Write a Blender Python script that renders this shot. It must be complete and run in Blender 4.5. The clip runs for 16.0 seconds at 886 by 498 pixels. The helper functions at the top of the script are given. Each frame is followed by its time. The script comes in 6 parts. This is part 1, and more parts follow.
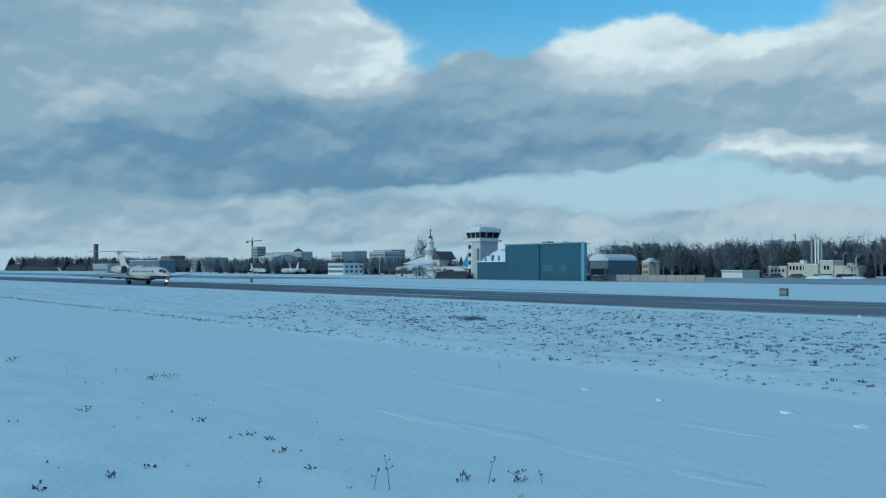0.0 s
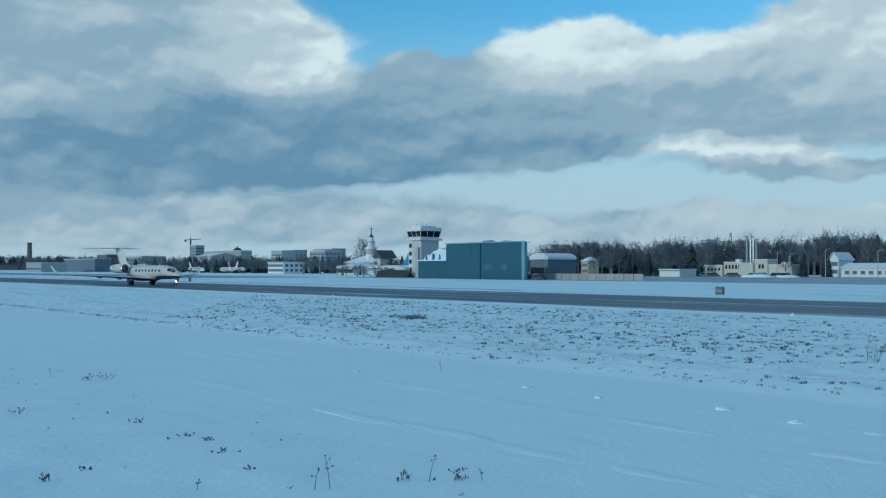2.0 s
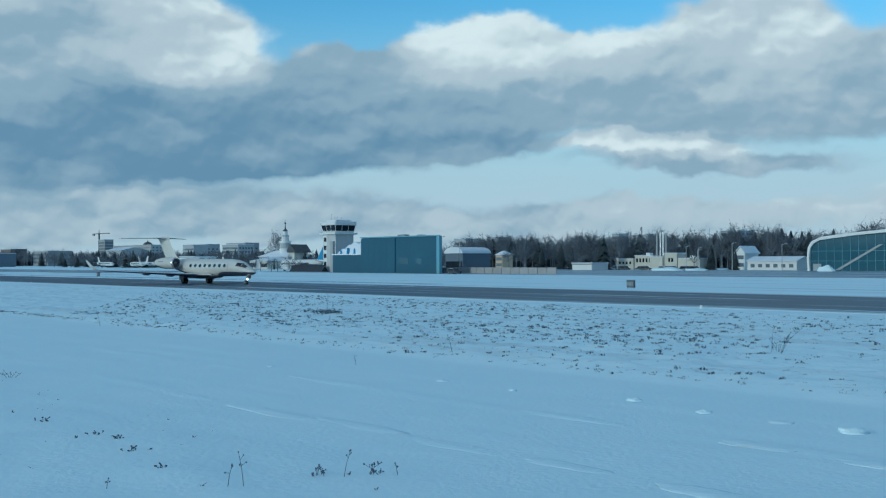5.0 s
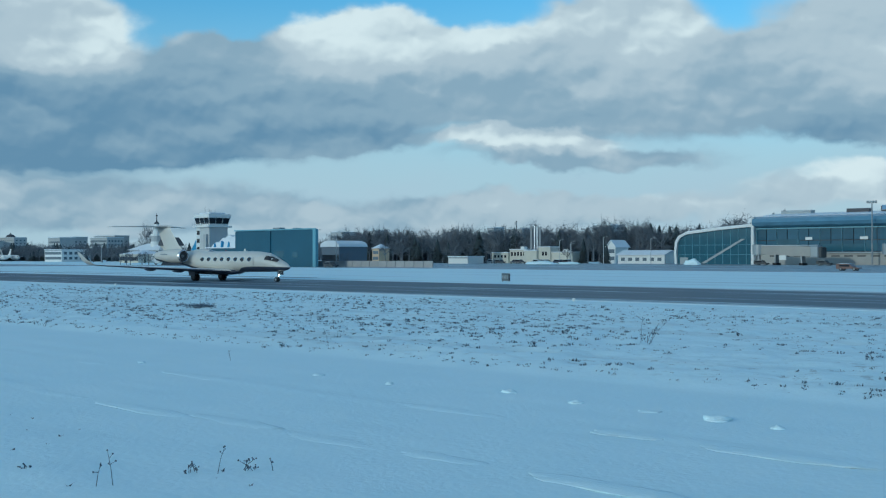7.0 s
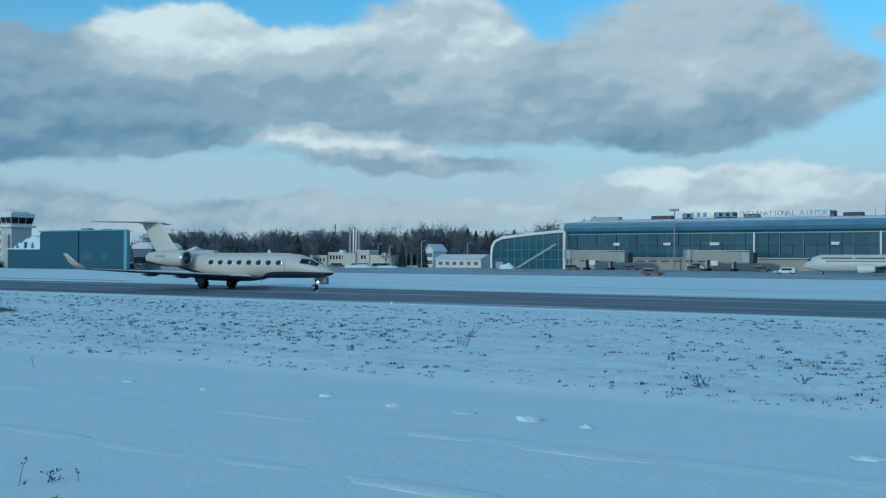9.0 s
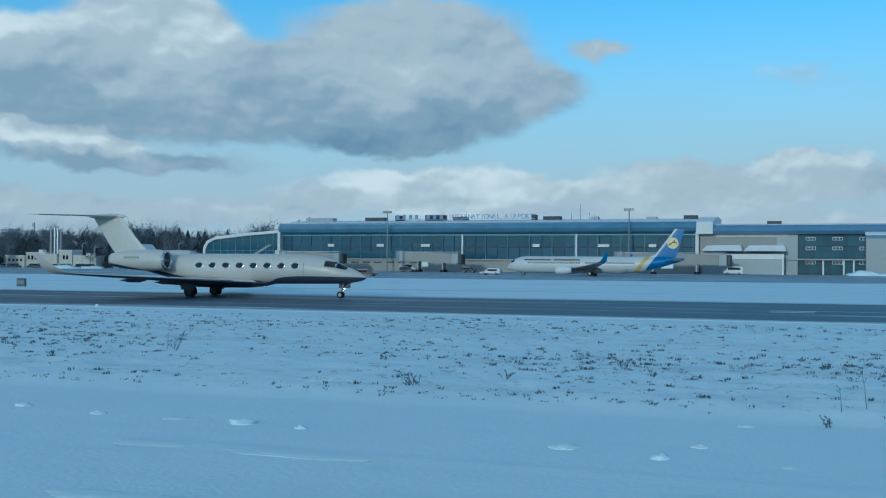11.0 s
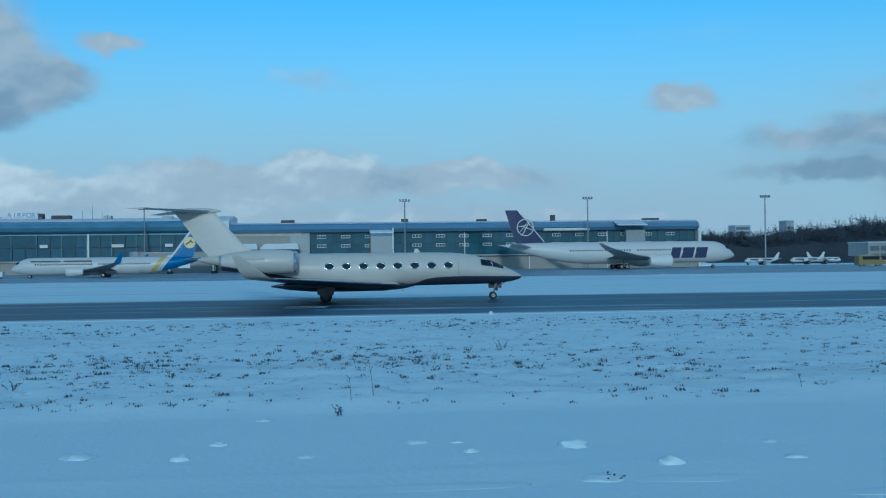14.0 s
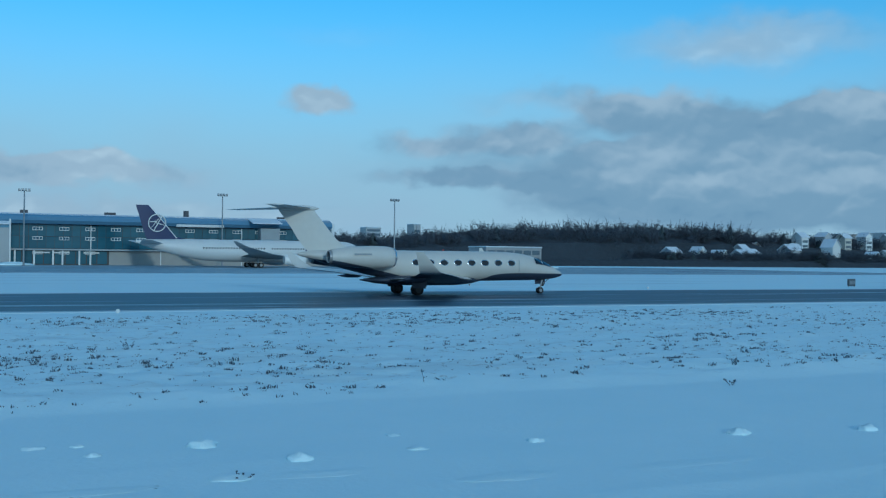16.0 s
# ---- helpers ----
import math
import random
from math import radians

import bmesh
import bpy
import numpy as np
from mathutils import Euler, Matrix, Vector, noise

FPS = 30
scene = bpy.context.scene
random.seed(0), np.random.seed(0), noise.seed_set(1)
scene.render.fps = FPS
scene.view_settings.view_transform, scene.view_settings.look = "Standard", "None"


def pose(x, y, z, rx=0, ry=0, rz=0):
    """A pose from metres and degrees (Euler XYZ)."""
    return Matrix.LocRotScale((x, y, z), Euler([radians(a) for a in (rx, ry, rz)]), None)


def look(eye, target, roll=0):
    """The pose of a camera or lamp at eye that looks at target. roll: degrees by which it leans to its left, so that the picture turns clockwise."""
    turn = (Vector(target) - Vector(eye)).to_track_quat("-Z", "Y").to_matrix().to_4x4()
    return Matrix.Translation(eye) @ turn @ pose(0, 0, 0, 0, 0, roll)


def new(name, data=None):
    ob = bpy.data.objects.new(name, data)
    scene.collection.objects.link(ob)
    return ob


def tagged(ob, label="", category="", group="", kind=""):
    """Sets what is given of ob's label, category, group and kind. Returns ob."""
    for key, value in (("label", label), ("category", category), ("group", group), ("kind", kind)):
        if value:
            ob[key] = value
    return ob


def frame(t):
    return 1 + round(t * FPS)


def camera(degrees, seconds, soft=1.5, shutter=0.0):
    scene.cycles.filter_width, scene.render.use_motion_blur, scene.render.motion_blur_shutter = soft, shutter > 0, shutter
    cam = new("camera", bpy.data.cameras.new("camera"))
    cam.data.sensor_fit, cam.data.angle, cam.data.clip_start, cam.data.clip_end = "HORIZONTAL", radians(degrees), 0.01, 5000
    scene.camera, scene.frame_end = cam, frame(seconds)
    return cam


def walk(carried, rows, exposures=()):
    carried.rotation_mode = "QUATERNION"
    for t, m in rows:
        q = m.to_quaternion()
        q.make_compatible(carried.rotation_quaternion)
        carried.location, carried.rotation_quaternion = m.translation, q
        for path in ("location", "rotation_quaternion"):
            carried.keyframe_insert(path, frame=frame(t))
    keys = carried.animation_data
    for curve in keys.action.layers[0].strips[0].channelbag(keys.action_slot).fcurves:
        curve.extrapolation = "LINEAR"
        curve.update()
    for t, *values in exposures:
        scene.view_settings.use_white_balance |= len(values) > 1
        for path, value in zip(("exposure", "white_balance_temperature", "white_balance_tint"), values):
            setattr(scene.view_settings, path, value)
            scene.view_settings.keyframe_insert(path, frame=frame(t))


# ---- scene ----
# X runs along the runway, Y across it away from the camera, Z up.
cam = camera(44.51, 16.0, soft=1.2)
EYE = 3.2
ROWS = [
    (0.0, 57.50, 1.07, 0.01),
    (0.5, 57.08, 1.14, -0.03),
    (1.0, 56.32, 1.07, -0.13),
    (1.5, 55.22, 1.02, -0.04),
    (2.0, 54.37, 1.01, 0.02),
    (2.5, 53.49, 0.81, 0.01),
    (3.0, 52.85, 0.75, 0.07),
    (3.5, 52.20, 0.68, 0.13),
    (4.0, 51.43, 0.67, 0.14),
    (6.5, 45.72, 0.48, 0.14),
    (7.0, 43.35, 0.33, 0.11),
    (7.5, 40.77, 0.32, 0.08),
    (8.0, 38.66, 0.44, 0.00),
    (10.5, 23.44, 0.46, -0.41),
    (11.0, 18.77, 0.65, -0.36),
    (11.5, 12.95, 1.17, -0.43),
    (12.0, 8.95, 0.89, -0.60),
    (12.5, 6.69, 0.48, -0.35),
    (13.0, 2.96, 0.17, -0.23),
    (13.5, -2.97, 1.29, -0.16),
    (14.0, -6.38, 0.54, 0.68),
    (14.5, -9.32, -0.42, -0.08),
    (15.0, -14.69, -0.12, 0.10),
    (15.5, -20.01, 0.70, -0.06),
    (16.0, -25.56, 0.44, -0.55),
]
walk(cam, [(t, pose(0, 0, EYE, 90 + pitch, roll, yaw)) for t, yaw, pitch, roll in ROWS],
     exposures=[(0.0, 0.22, 5330, -8.5), (7.0, 0.20, 5310, -8.5), (10.5, 0.06, 5090, -9), (13.0, -0.04, 4800, -10), (14.5, -0.11, 4660, -10.5), (16.0, -0.07, 4650, -10.5)])

# ---- world, sun ----
SUN_AZ, SUN_EL = 186.0, 13.0          # degrees clockwise from +Y, and above the horizon
sun_data = bpy.data.lights.new("sun", "SUN")
sun_data.energy, sun_data.angle, sun_data.color = 0.95, radians(2.5), (1.0, 0.88, 0.74)
sun = new("sun", sun_data)
_d = Vector((math.sin(radians(SUN_AZ)) * math.cos(radians(SUN_EL)), math.cos(radians(SUN_AZ)) * math.cos(radians(SUN_EL)), math.sin(radians(SUN_EL))))
sun.matrix_basis = look(_d * 300, (0, 0, 0))

world = bpy.data.worlds.new("world")
scene.world = world
world.use_nodes = True
SKY = 0.122                            # strength of the clear sky
CLOUD = 1.0                           # brightness of the clouds


class Net:
    """Short hand for a node tree."""

    def __init__(self, tree):
        self.t = tree
        self.n = tree.nodes
        self.l = tree.links

    def put(self, socket, v):
        if isinstance(v, bpy.types.NodeSocket):
            self.l.new(v, socket)
        else:
            socket.default_value = v

    def m(self, op, a, b=0.0, c=0.0, clamp=False):
        n = self.n.new("ShaderNodeMath")
        n.operation, n.use_clamp = op, clamp
        for s, v in zip(n.inputs, (a, b, c)):
            self.put(s, v)
        return n.outputs[0]

    def v(self, op, a, b=(0, 0, 0)):
        n = self.n.new("ShaderNodeVectorMath")
        n.operation = op
        self.put(n.inputs[0], a)
        self.put(n.inputs[1], b)
        return n.outputs["Value"] if op in ("DOT_PRODUCT", "LENGTH") else n.outputs[0]

    def xyz(self, x, y, z):
        n = self.n.new("ShaderNodeCombineXYZ")
        for s, v in zip(n.inputs, (x, y, z)):
            self.put(s, v)
        return n.outputs[0]

    def sep(self, v):
        n = self.n.new("ShaderNodeSeparateXYZ")
        self.put(n.inputs[0], v)
        return n.outputs

    def noise(self, vec, scale, detail=4.0, rough=0.55, kind="Fac", warp=0.0):
        n = self.n.new("ShaderNodeTexNoise")
        n.inputs["Scale"].default_value, n.inputs["Detail"].default_value = scale, detail
        n.inputs["Roughness"].default_value, n.inputs["Distortion"].default_value = rough, warp
        if vec is not None:
            self.put(n.inputs["Vector"], vec)
        return n.outputs[kind]

    def step(self, v, a, b, lo=0.0, hi=1.0):
        n = self.n.new("ShaderNodeMapRange")
        n.interpolation_type = "SMOOTHSTEP"
        for k, x in (("Value", v), ("From Min", a), ("From Max", b), ("To Min", lo), ("To Max", hi)):
            self.put(n.inputs[k], x)
        return n.outputs[0]

    def mix(self, f, a, b):
        n = self.n.new("ShaderNodeMix")
        n.data_type = "RGBA"
        for k, x in ((0, f), (6, a), (7, b)):
            self.put(n.inputs[k], x if isinstance(x, (bpy.types.NodeSocket, float, int)) else (*x[:3], 1.0))
        return n.outputs[2]


def sky():
    """A clear sky, with broken stratocumulus, low cumulus and wisps where the clouds stand."""
    t = world.node_tree
    t.nodes.clear()
    k = Net(t)
    d = k.n.new("ShaderNodeTexCoord").outputs["Generated"]
    x, y, z = k.sep(d)
    az = k.m("DEGREES", k.m("ARCTAN2", x, y))
    el = k.m("DEGREES", k.m("ARCSINE", z))
    p0 = k.xyz(az, k.m("MULTIPLY", el, 1.0), 0.0)
    # billows bend the outlines
    w1 = k.noise(k.v("MULTIPLY", p0, (0.16, 0.26, 0)), 1.0, 3.0, 0.46, "Color")
    w2 = k.noise(k.v("MULTIPLY", p0, (0.6, 0.85, 0)), 1.0, 4.0, 0.48, "Color")
    bend = k.v("ADD", k.v("MULTIPLY", k.v("SUBTRACT", w1, (0.5, 0.5, 0.5)), (4.2, 2.3, 0)), k.v("MULTIPLY", k.v("SUBTRACT", w2, (0.5, 0.5, 0.5)), (1.7, 1.3, 0)))
    p = k.v("ADD", p0, bend)
    # az, el, half width, half height, brightness (0 dark base, 1 lit top), thickness
    puffs = [
        (-20.5, 11.6, 6.5, 2.4, 0.66, 1.15), (-16.2, 9.8, 3.4, 1.7, 0.58, 1.0), (-8, 3.5, 10, 0.9, 0.78, 0.95), (38, 4.6, 17, 2.0, 0.48, 0.8), (2, 2.2, 24, 0.9, 0.74, 0.7), (33, 8.6, 8, 0.9, 0.62, 0.6),
        (-84, 9.6, 13, 4.6, 0.32, 1.4), (-70, 11.5, 9, 4.6, 0.46, 1.3), (-63, 11.2, 4.2, 2.8, 0.98, 1.3), (-64, 6.7, 13, 2.6, 0.05, 1.5),
        (-77, 5.4, 14, 1.7, 0.16, 1.3), (-76, 8.8, 5.5, 1.2, 0.60, 1.1), (-56, 7.6, 9, 2.9, 0.22, 1.3), (-48.0, 11.2, 4.4, 1.8, 1.00, 1.4), (-50.5, 8.2, 8, 3.2, 0.34, 1.3),
        (-54.0, 9.9, 4.0, 1.4, 0.60, 1.1), (-42.0, 10.7, 4.0, 1.5, 0.90, 1.2), (-38.5, 8.6, 7, 2.7, 0.42, 1.3), (-34.0, 11.2, 5.2, 3.0, 0.80, 1.4), (-29.0, 8.6, 7, 2.6, 0.44, 1.3),
        (-24.5, 9.8, 5, 2.0, 0.68, 1.2), (-19.5, 7.7, 6, 1.9, 0.30, 1.2), (-21.5, 8.1, 2.2, 1.0, 0.86, 0.9), (-15.0, 9.0, 4.0, 1.5, 0.55, 1.0), (-22.5, 6.3, 5.5, 0.8, 0.20, 0.9),
        (-50, 5.9, 7, 0.8, 0.10, 0.9), (-38.8, 5.9, 5.2, 0.65, 0.95, 1.1), (-35.5, 5.1, 7.5, 0.62, 0.42, 1.0),
        (-70, 2.4, 20, 1.6, 0.50, 1.35), (-45, 2.0, 14, 1.1, 0.56, 0.95), (-33, 2.6, 13, 0.75, 0.75, 0.8), (-20, 4.4, 5.0, 0.8, 1.0, 1.0), (-18.5, 3.5, 11, 1.05, 0.80, 1.0),
        (0.0, 5.2, 3.2, 0.8, 0.88, 1.1), (3.0, 4.1, 11, 0.95, 0.68, 1.0), (6.8, 4.8, 2.6, 0.6, 0.82, 0.9), (-6.5, 4.5, 4.6, 0.7, 0.80, 0.9),
        (-10.6, 11.2, 2.2, 0.75, 0.70, 0.95), (-0.6, 9.2, 2.8, 0.85, 0.80, 0.55), (19.0, 7.8, 2.3, 0.85, 0.70, 1.0), (24.5, 5.9, 3.4, 0.8, 0.50, 0.7), (29.5, 6.6, 4.2, 1.1, 0.46, 0.85),
        (36.5, 7.7, 4.8, 1.2, 0.50, 0.9), (44.0, 6.2, 9, 2.1, 0.42, 1.0), (46.0, 7.4, 4.2, 0.8, 0.72, 0.9), (37.5, 5.6, 4.8, 0.7, 0.55, 0.9), (29.0, 4.0, 7.5, 0.65, 0.42, 0.8), (44, 3.0, 14, 1.8, 0.38, 1.2),
        (41.0, 11.0, 9.0, 1.6, 0.72, 0.66), (20.0, 11.6, 7, 1.0, 0.85, 0.35), (62, 7.5, 15, 4.0, 0.50, 1.1), (88, 6, 16, 3.5, 0.5, 1.0),
    ]
    total, lit = None, None
    for a, e, ra, re, shade, weight in puffs:
        q = k.v("MULTIPLY", k.v("SUBTRACT", p, (a, e, 0)), (1 / ra, 1 / re, 0))
        g = k.m("MAXIMUM", k.m("MULTIPLY_ADD", k.v("DOT_PRODUCT", q, q), -weight * 0.62, weight), 0.0)
        g = k.m("MULTIPLY", g, g)
        total = g if total is None else k.m("ADD", total, g)
        s = k.m("MULTIPLY", g, shade)
        lit = s if lit is None else k.m("ADD", lit, s)
    # clouds go on overhead and behind, by chance
    rest = k.noise(k.v("MULTIPLY", d, (3.0, 3.0, 5.0)), 1.0, 7.0, 0.55)
    rest = k.m("MULTIPLY", k.step(rest, 0.46, 0.62), k.m("MAXIMUM", k.step(el, 15.0, 22.0), k.step(k.m("ABSOLUTE", az), 95.0, 120.0)))
    total = k.m("ADD", total, rest)
    lit = k.m("MULTIPLY_ADD", rest, 0.6, lit)
    shade = k.m("DIVIDE", lit, k.m("ADD", total, 0.02))
    # rounded heads: each billow is paler above than below
    relief_in = k.v("ADD", k.v("MULTIPLY", p0, (0.22, 0.36, 0)), k.v("MULTIPLY", w2, (0.45, 0.45, 0)))
    n1 = k.noise(relief_in, 1.0, 2.5, 0.40)
    n2 = k.noise(k.v("ADD", relief_in, (-0.06, 0.20, 0)), 1.0, 2.5, 0.40)
    fine_in = k.v("ADD", k.v("MULTIPLY", p0, (0.62, 0.86, 0)), k.v("MULTIPLY", w2, (0.7, 0.7, 0)))
    n3 = k.noise(fine_in, 1.0, 2.0, 0.42)
    n4 = k.noise(k.v("ADD", fine_in, (-0.08, 0.24, 0)), 1.0, 2.0, 0.42)
    shade = k.m("ADD", shade, k.m("MULTIPLY", k.m("SUBTRACT", n1, n2), 0.70))
    shade = k.m("ADD", shade, k.m("MULTIPLY", k.m("SUBTRACT", n3, n4), 0.34))
    shade = k.m("MULTIPLY_ADD", k.m("SUBTRACT", n1, 0.5), 0.30, shade)
    ramp = k.n.new("ShaderNodeValToRGB")
    k.put(ramp.inputs[0], shade)
    r = ramp.color_ramp
    r.interpolation = "EASE"
    r.elements[0].position, r.elements[0].color = 0.02, (0.148, 0.226, 0.312, 1)
    r.elements[1].position, r.elements[1].color = 1.0, (0.70, 0.668, 0.640, 1)
    for pos, c in ((0.35, (0.270, 0.328, 0.386)), (0.68, (0.448, 0.458, 0.480))):
        e = r.elements.new(pos)
        e.color = (*c, 1)
    cloud = k.v("MULTIPLY", ramp.outputs[0], (CLOUD, CLOUD, CLOUD))
    tex = k.n.new("ShaderNodeTexSky")
    tex.sky_type, tex.sun_disc = "NISHITA", False
    tex.sun_elevation, tex.sun_rotation = radians(SUN_EL), radians(SUN_AZ)
    tex.air_density, tex.dust_density, tex.ozone_density = 1.0, 0.4, 2.0
    clear = k.v("MULTIPLY", tex.outputs[0], (SKY * 0.62, SKY * 0.99, SKY * 1.13))
    # thin milky veil towards the horizon
    milk = k.m("MULTIPLY", k.step(el, 15.0, 2.5), k.m("MULTIPLY_ADD", w1, 0.3, 0.82), clamp=True)
    clear = k.mix(k.m("MULTIPLY", milk, 1.0), clear, (0.425, 0.470, 0.512))
    cover = k.step(total, 0.02, 0.60)
    out = k.mix(cover, clear, cloud)
    bg = k.n.new("ShaderNodeBackground")
    k.put(bg.inputs["Color"], out)
    bg.inputs["Strength"].default_value = 1.0
    end = k.n.new("ShaderNodeOutputWorld")
    k.l.new(bg.outputs[0], end.inputs[0])


sky()


# ---- materials ----
def mat(name, color, rough=0.6, metal=0.0, scale=2.0, vary=0.15, bump=0.0, bump_scale=30.0, island=0.0, spec=0.5, glow=0.0):
    """A surface with grain at two scales, in metres of the object."""
    m = bpy.data.materials.new(name)
    m.use_nodes = True
    k = Net(m.node_tree)
    b = k.n["Principled BSDF"]
    co = k.n.new("ShaderNodeTexCoord").outputs["Object"]
    n1, n2 = k.noise(co, scale, 5.0), k.noise(co, scale * 9.0, 3.0)
    f = k.m("ADD", k.m("MULTIPLY", k.m("SUBTRACT", n1, 0.5), 2.0 * vary), k.m("MULTIPLY", k.m("SUBTRACT", n2, 0.5), vary))
    if island:
        g = k.n.new("ShaderNodeNewGeometry").outputs["Random Per Island"]
        f = k.m("ADD", f, k.m("MULTIPLY", k.m("SUBTRACT", g, 0.5), island))
    info = k.n.new("ShaderNodeObjectInfo").outputs["Random"]
    f = k.m("ADD", k.m("ADD", f, 1.0), k.m("MULTIPLY", k.m("SUBTRACT", info, 0.5), vary * 0.5))
    col = k.v("MULTIPLY", k.xyz(*color), k.xyz(f, f, f))
    k.put(b.inputs["Base Color"], col)
    k.put(b.inputs["Roughness"], k.m("MULTIPLY_ADD", k.m("SUBTRACT", n1, 0.5), 0.25, rough, clamp=True))
    b.inputs["Metallic"].default_value = metal
    b.inputs["Specular IOR Level"].default_value = spec
    if bump:
        bn = k.n.new("ShaderNodeBump")
        bn.inputs["Strength"].default_value, bn.inputs["Distance"].default_value = 0.6, bump
        k.put(bn.inputs["Height"], k.noise(co, bump_scale, 5.0))
        k.put(b.inputs["Normal"], bn.outputs[0])
    if glow:
        b.inputs["Emission Color"].default_value = (*color, 1)
        b.inputs["Emission Strength"].default_value = glow
    return m


def snow_mat(name, kind="ground"):
    """Snow; on the ground with dirt and grass showing through in the rough strip, and dark where asphalt is swept."""
    m = bpy.data.materials.new(name)
    m.use_nodes = True
    k = Net(m.node_tree)
    b = k.n["Principled BSDF"]
    co = k.n.new("ShaderNodeTexCoord").outputs["Object"]
    snow = k.mix(k.noise(co, 0.35, 5.0), (0.685, 0.865, 0.920), (0.78, 0.92, 0.962))
    snow = k.mix(k.m("MULTIPLY", k.noise(co, 3.0, 4.0), 0.25), snow, (0.69, 0.80, 0.85))
    h = k.noise(co, 7.0, 6.0, 0.6)
    if kind == "ground":
        x, y, z = k.sep(co)
        strip = k.m("MULTIPLY", k.step(y, 22.5, 25.5), k.step(y, 62.0, 50.0))
        far = k.m("MULTIPLY", k.step(y, 93.0, 97.0), k.step(y, 185.0, 150.0))
        specks = k.noise(k.v("MULTIPLY", co, (1.0, 1.35, 1.0)), 1.7, 7.0, 0.68)
        patchy = k.noise(co, 0.14, 3.0)
        dirt = k.m("MULTIPLY", k.step(specks, k.m("MULTIPLY_ADD", patchy, -0.18, 0.67), k.m("MULTIPLY_ADD", patchy, -0.18, 0.76)), strip)
        snow = k.mix(k.m("MULTIPLY", dirt, 0.40), snow, (0.14, 0.14, 0.13))
        h = k.m("ADD", h, k.m("MULTIPLY", k.noise(co, 1.3, 4.0, 0.55), k.m("MULTIPLY", strip, 5.0)))
        veil = k.m("MULTIPLY", k.step(k.noise(k.v("MULTIPLY", co, (0.05, 0.5, 1.0)), 1.0, 5.0), 0.50, 0.70), strip)
        snow = k.mix(k.m("MULTIPLY", veil, 0.22), snow, (0.30, 0.31, 0.30))
        bare = k.m("MULTIPLY", k.step(k.noise(k.v("MULTIPLY", co, (0.012, 0.28, 1.0)), 1.0, 4.0), 0.56, 0.66), far)
        snow = k.mix(k.m("MULTIPLY", bare, 0.35), snow, (0.20, 0.21, 0.22))
    k.put(b.inputs["Base Color"], snow)
    b.inputs["Roughness"].default_value = 0.75
    b.inputs["Specular IOR Level"].default_value = 0.25
    bn = k.n.new("ShaderNodeBump")
    bn.inputs["Strength"].default_value, bn.inputs["Distance"].default_value = 0.45, 0.035
    k.put(bn.inputs["Height"], h)
    k.put(b.inputs["Normal"], bn.outputs[0])
    return m


def asphalt_mat(name, lo, hi, y0=None, y1=None, cover=0.5, tint=(0.030, 0.036, 0.044)):
    """Wet winter asphalt with blown snow lying in streaks along it; y0, y1: ragged snowy edges."""
    m = bpy.data.materials.new(name)
    m.use_nodes = True
    k = Net(m.node_tree)
    b = k.n["Principled BSDF"]
    co = k.n.new("ShaderNodeTexCoord").outputs["Object"]
    x, y, z = k.sep(co)
    base = k.mix(k.noise(co, 0.8, 6.0), tint, tuple(c * 1.9 for c in tint))
    wide = k.noise(k.v("MULTIPLY", co, (0.02, 0.35, 1.0)), 1.0, 5.0, 0.6)
    fine = k.noise(k.v("MULTIPLY", co, (0.12, 2.2, 1.0)), 1.0, 5.0, 0.65)
    s = k.m("ADD", k.m("MULTIPLY", wide, 0.65), k.m("MULTIPLY", fine, 0.35))
    if y0 is not None:
        rag = k.noise(k.v("MULTIPLY", co, (0.035, 0.6, 1.0)), 1.0, 5.0, 0.6)
        e = k.m("MAXIMUM", k.step(y, y0 + 2.6, y0), k.step(y, y1 - 3.0, y1))
        s = k.m("ADD", s, k.m("MULTIPLY", e, k.m("MULTIPLY_ADD", rag, 0.42, 0.02)))
    f = k.step(s, lo, hi)
    k.put(b.inputs["Base Color"], k.mix(k.m("MULTIPLY", f, cover), base, (0.68, 0.79, 0.84)))
    k.put(b.inputs["Roughness"], k.m("MULTIPLY_ADD", f, 0.3, 0.45))
    b.inputs["Specular IOR Level"].default_value = 0.22
    return m


def glass_mat(name, color, rough=0.08, streak=0.25):
    """Dark tinted glazing that mirrors the sky, each pane a little off."""
    m = bpy.data.materials.new(name)
    m.use_nodes = True
    k = Net(m.node_tree)
    b = k.n["Principled BSDF"]
    co = k.n.new("ShaderNodeTexCoord").outputs["Object"]
    info = k.n.new("ShaderNodeObjectInfo").outputs["Random"]
    n = k.noise(k.v("MULTIPLY", co, (0.25, 0.25, 0.6)), 1.0, 4.0)
    f = k.m("ADD", k.m("MULTIPLY_ADD", k.m("SUBTRACT", n, 0.5), streak * 2, 1.0), k.m("MULTIPLY", k.m("SUBTRACT", info, 0.5), 0.32))
    k.put(b.inputs["Base Color"], k.v("MULTIPLY", k.xyz(*color), k.xyz(f, f, f)))
    b.inputs["Roughness"].default_value = rough
    b.inputs["Specular IOR Level"].default_value = 0.6
    bn = k.n.new("ShaderNodeBump")
    bn.inputs["Strength"].default_value, bn.inputs["Distance"].default_value = 0.08, 0.05
    k.put(bn.inputs["Height"], k.noise(co, 0.5, 2.0))
    k.put(b.inputs["Normal"], bn.outputs[0])
    return m


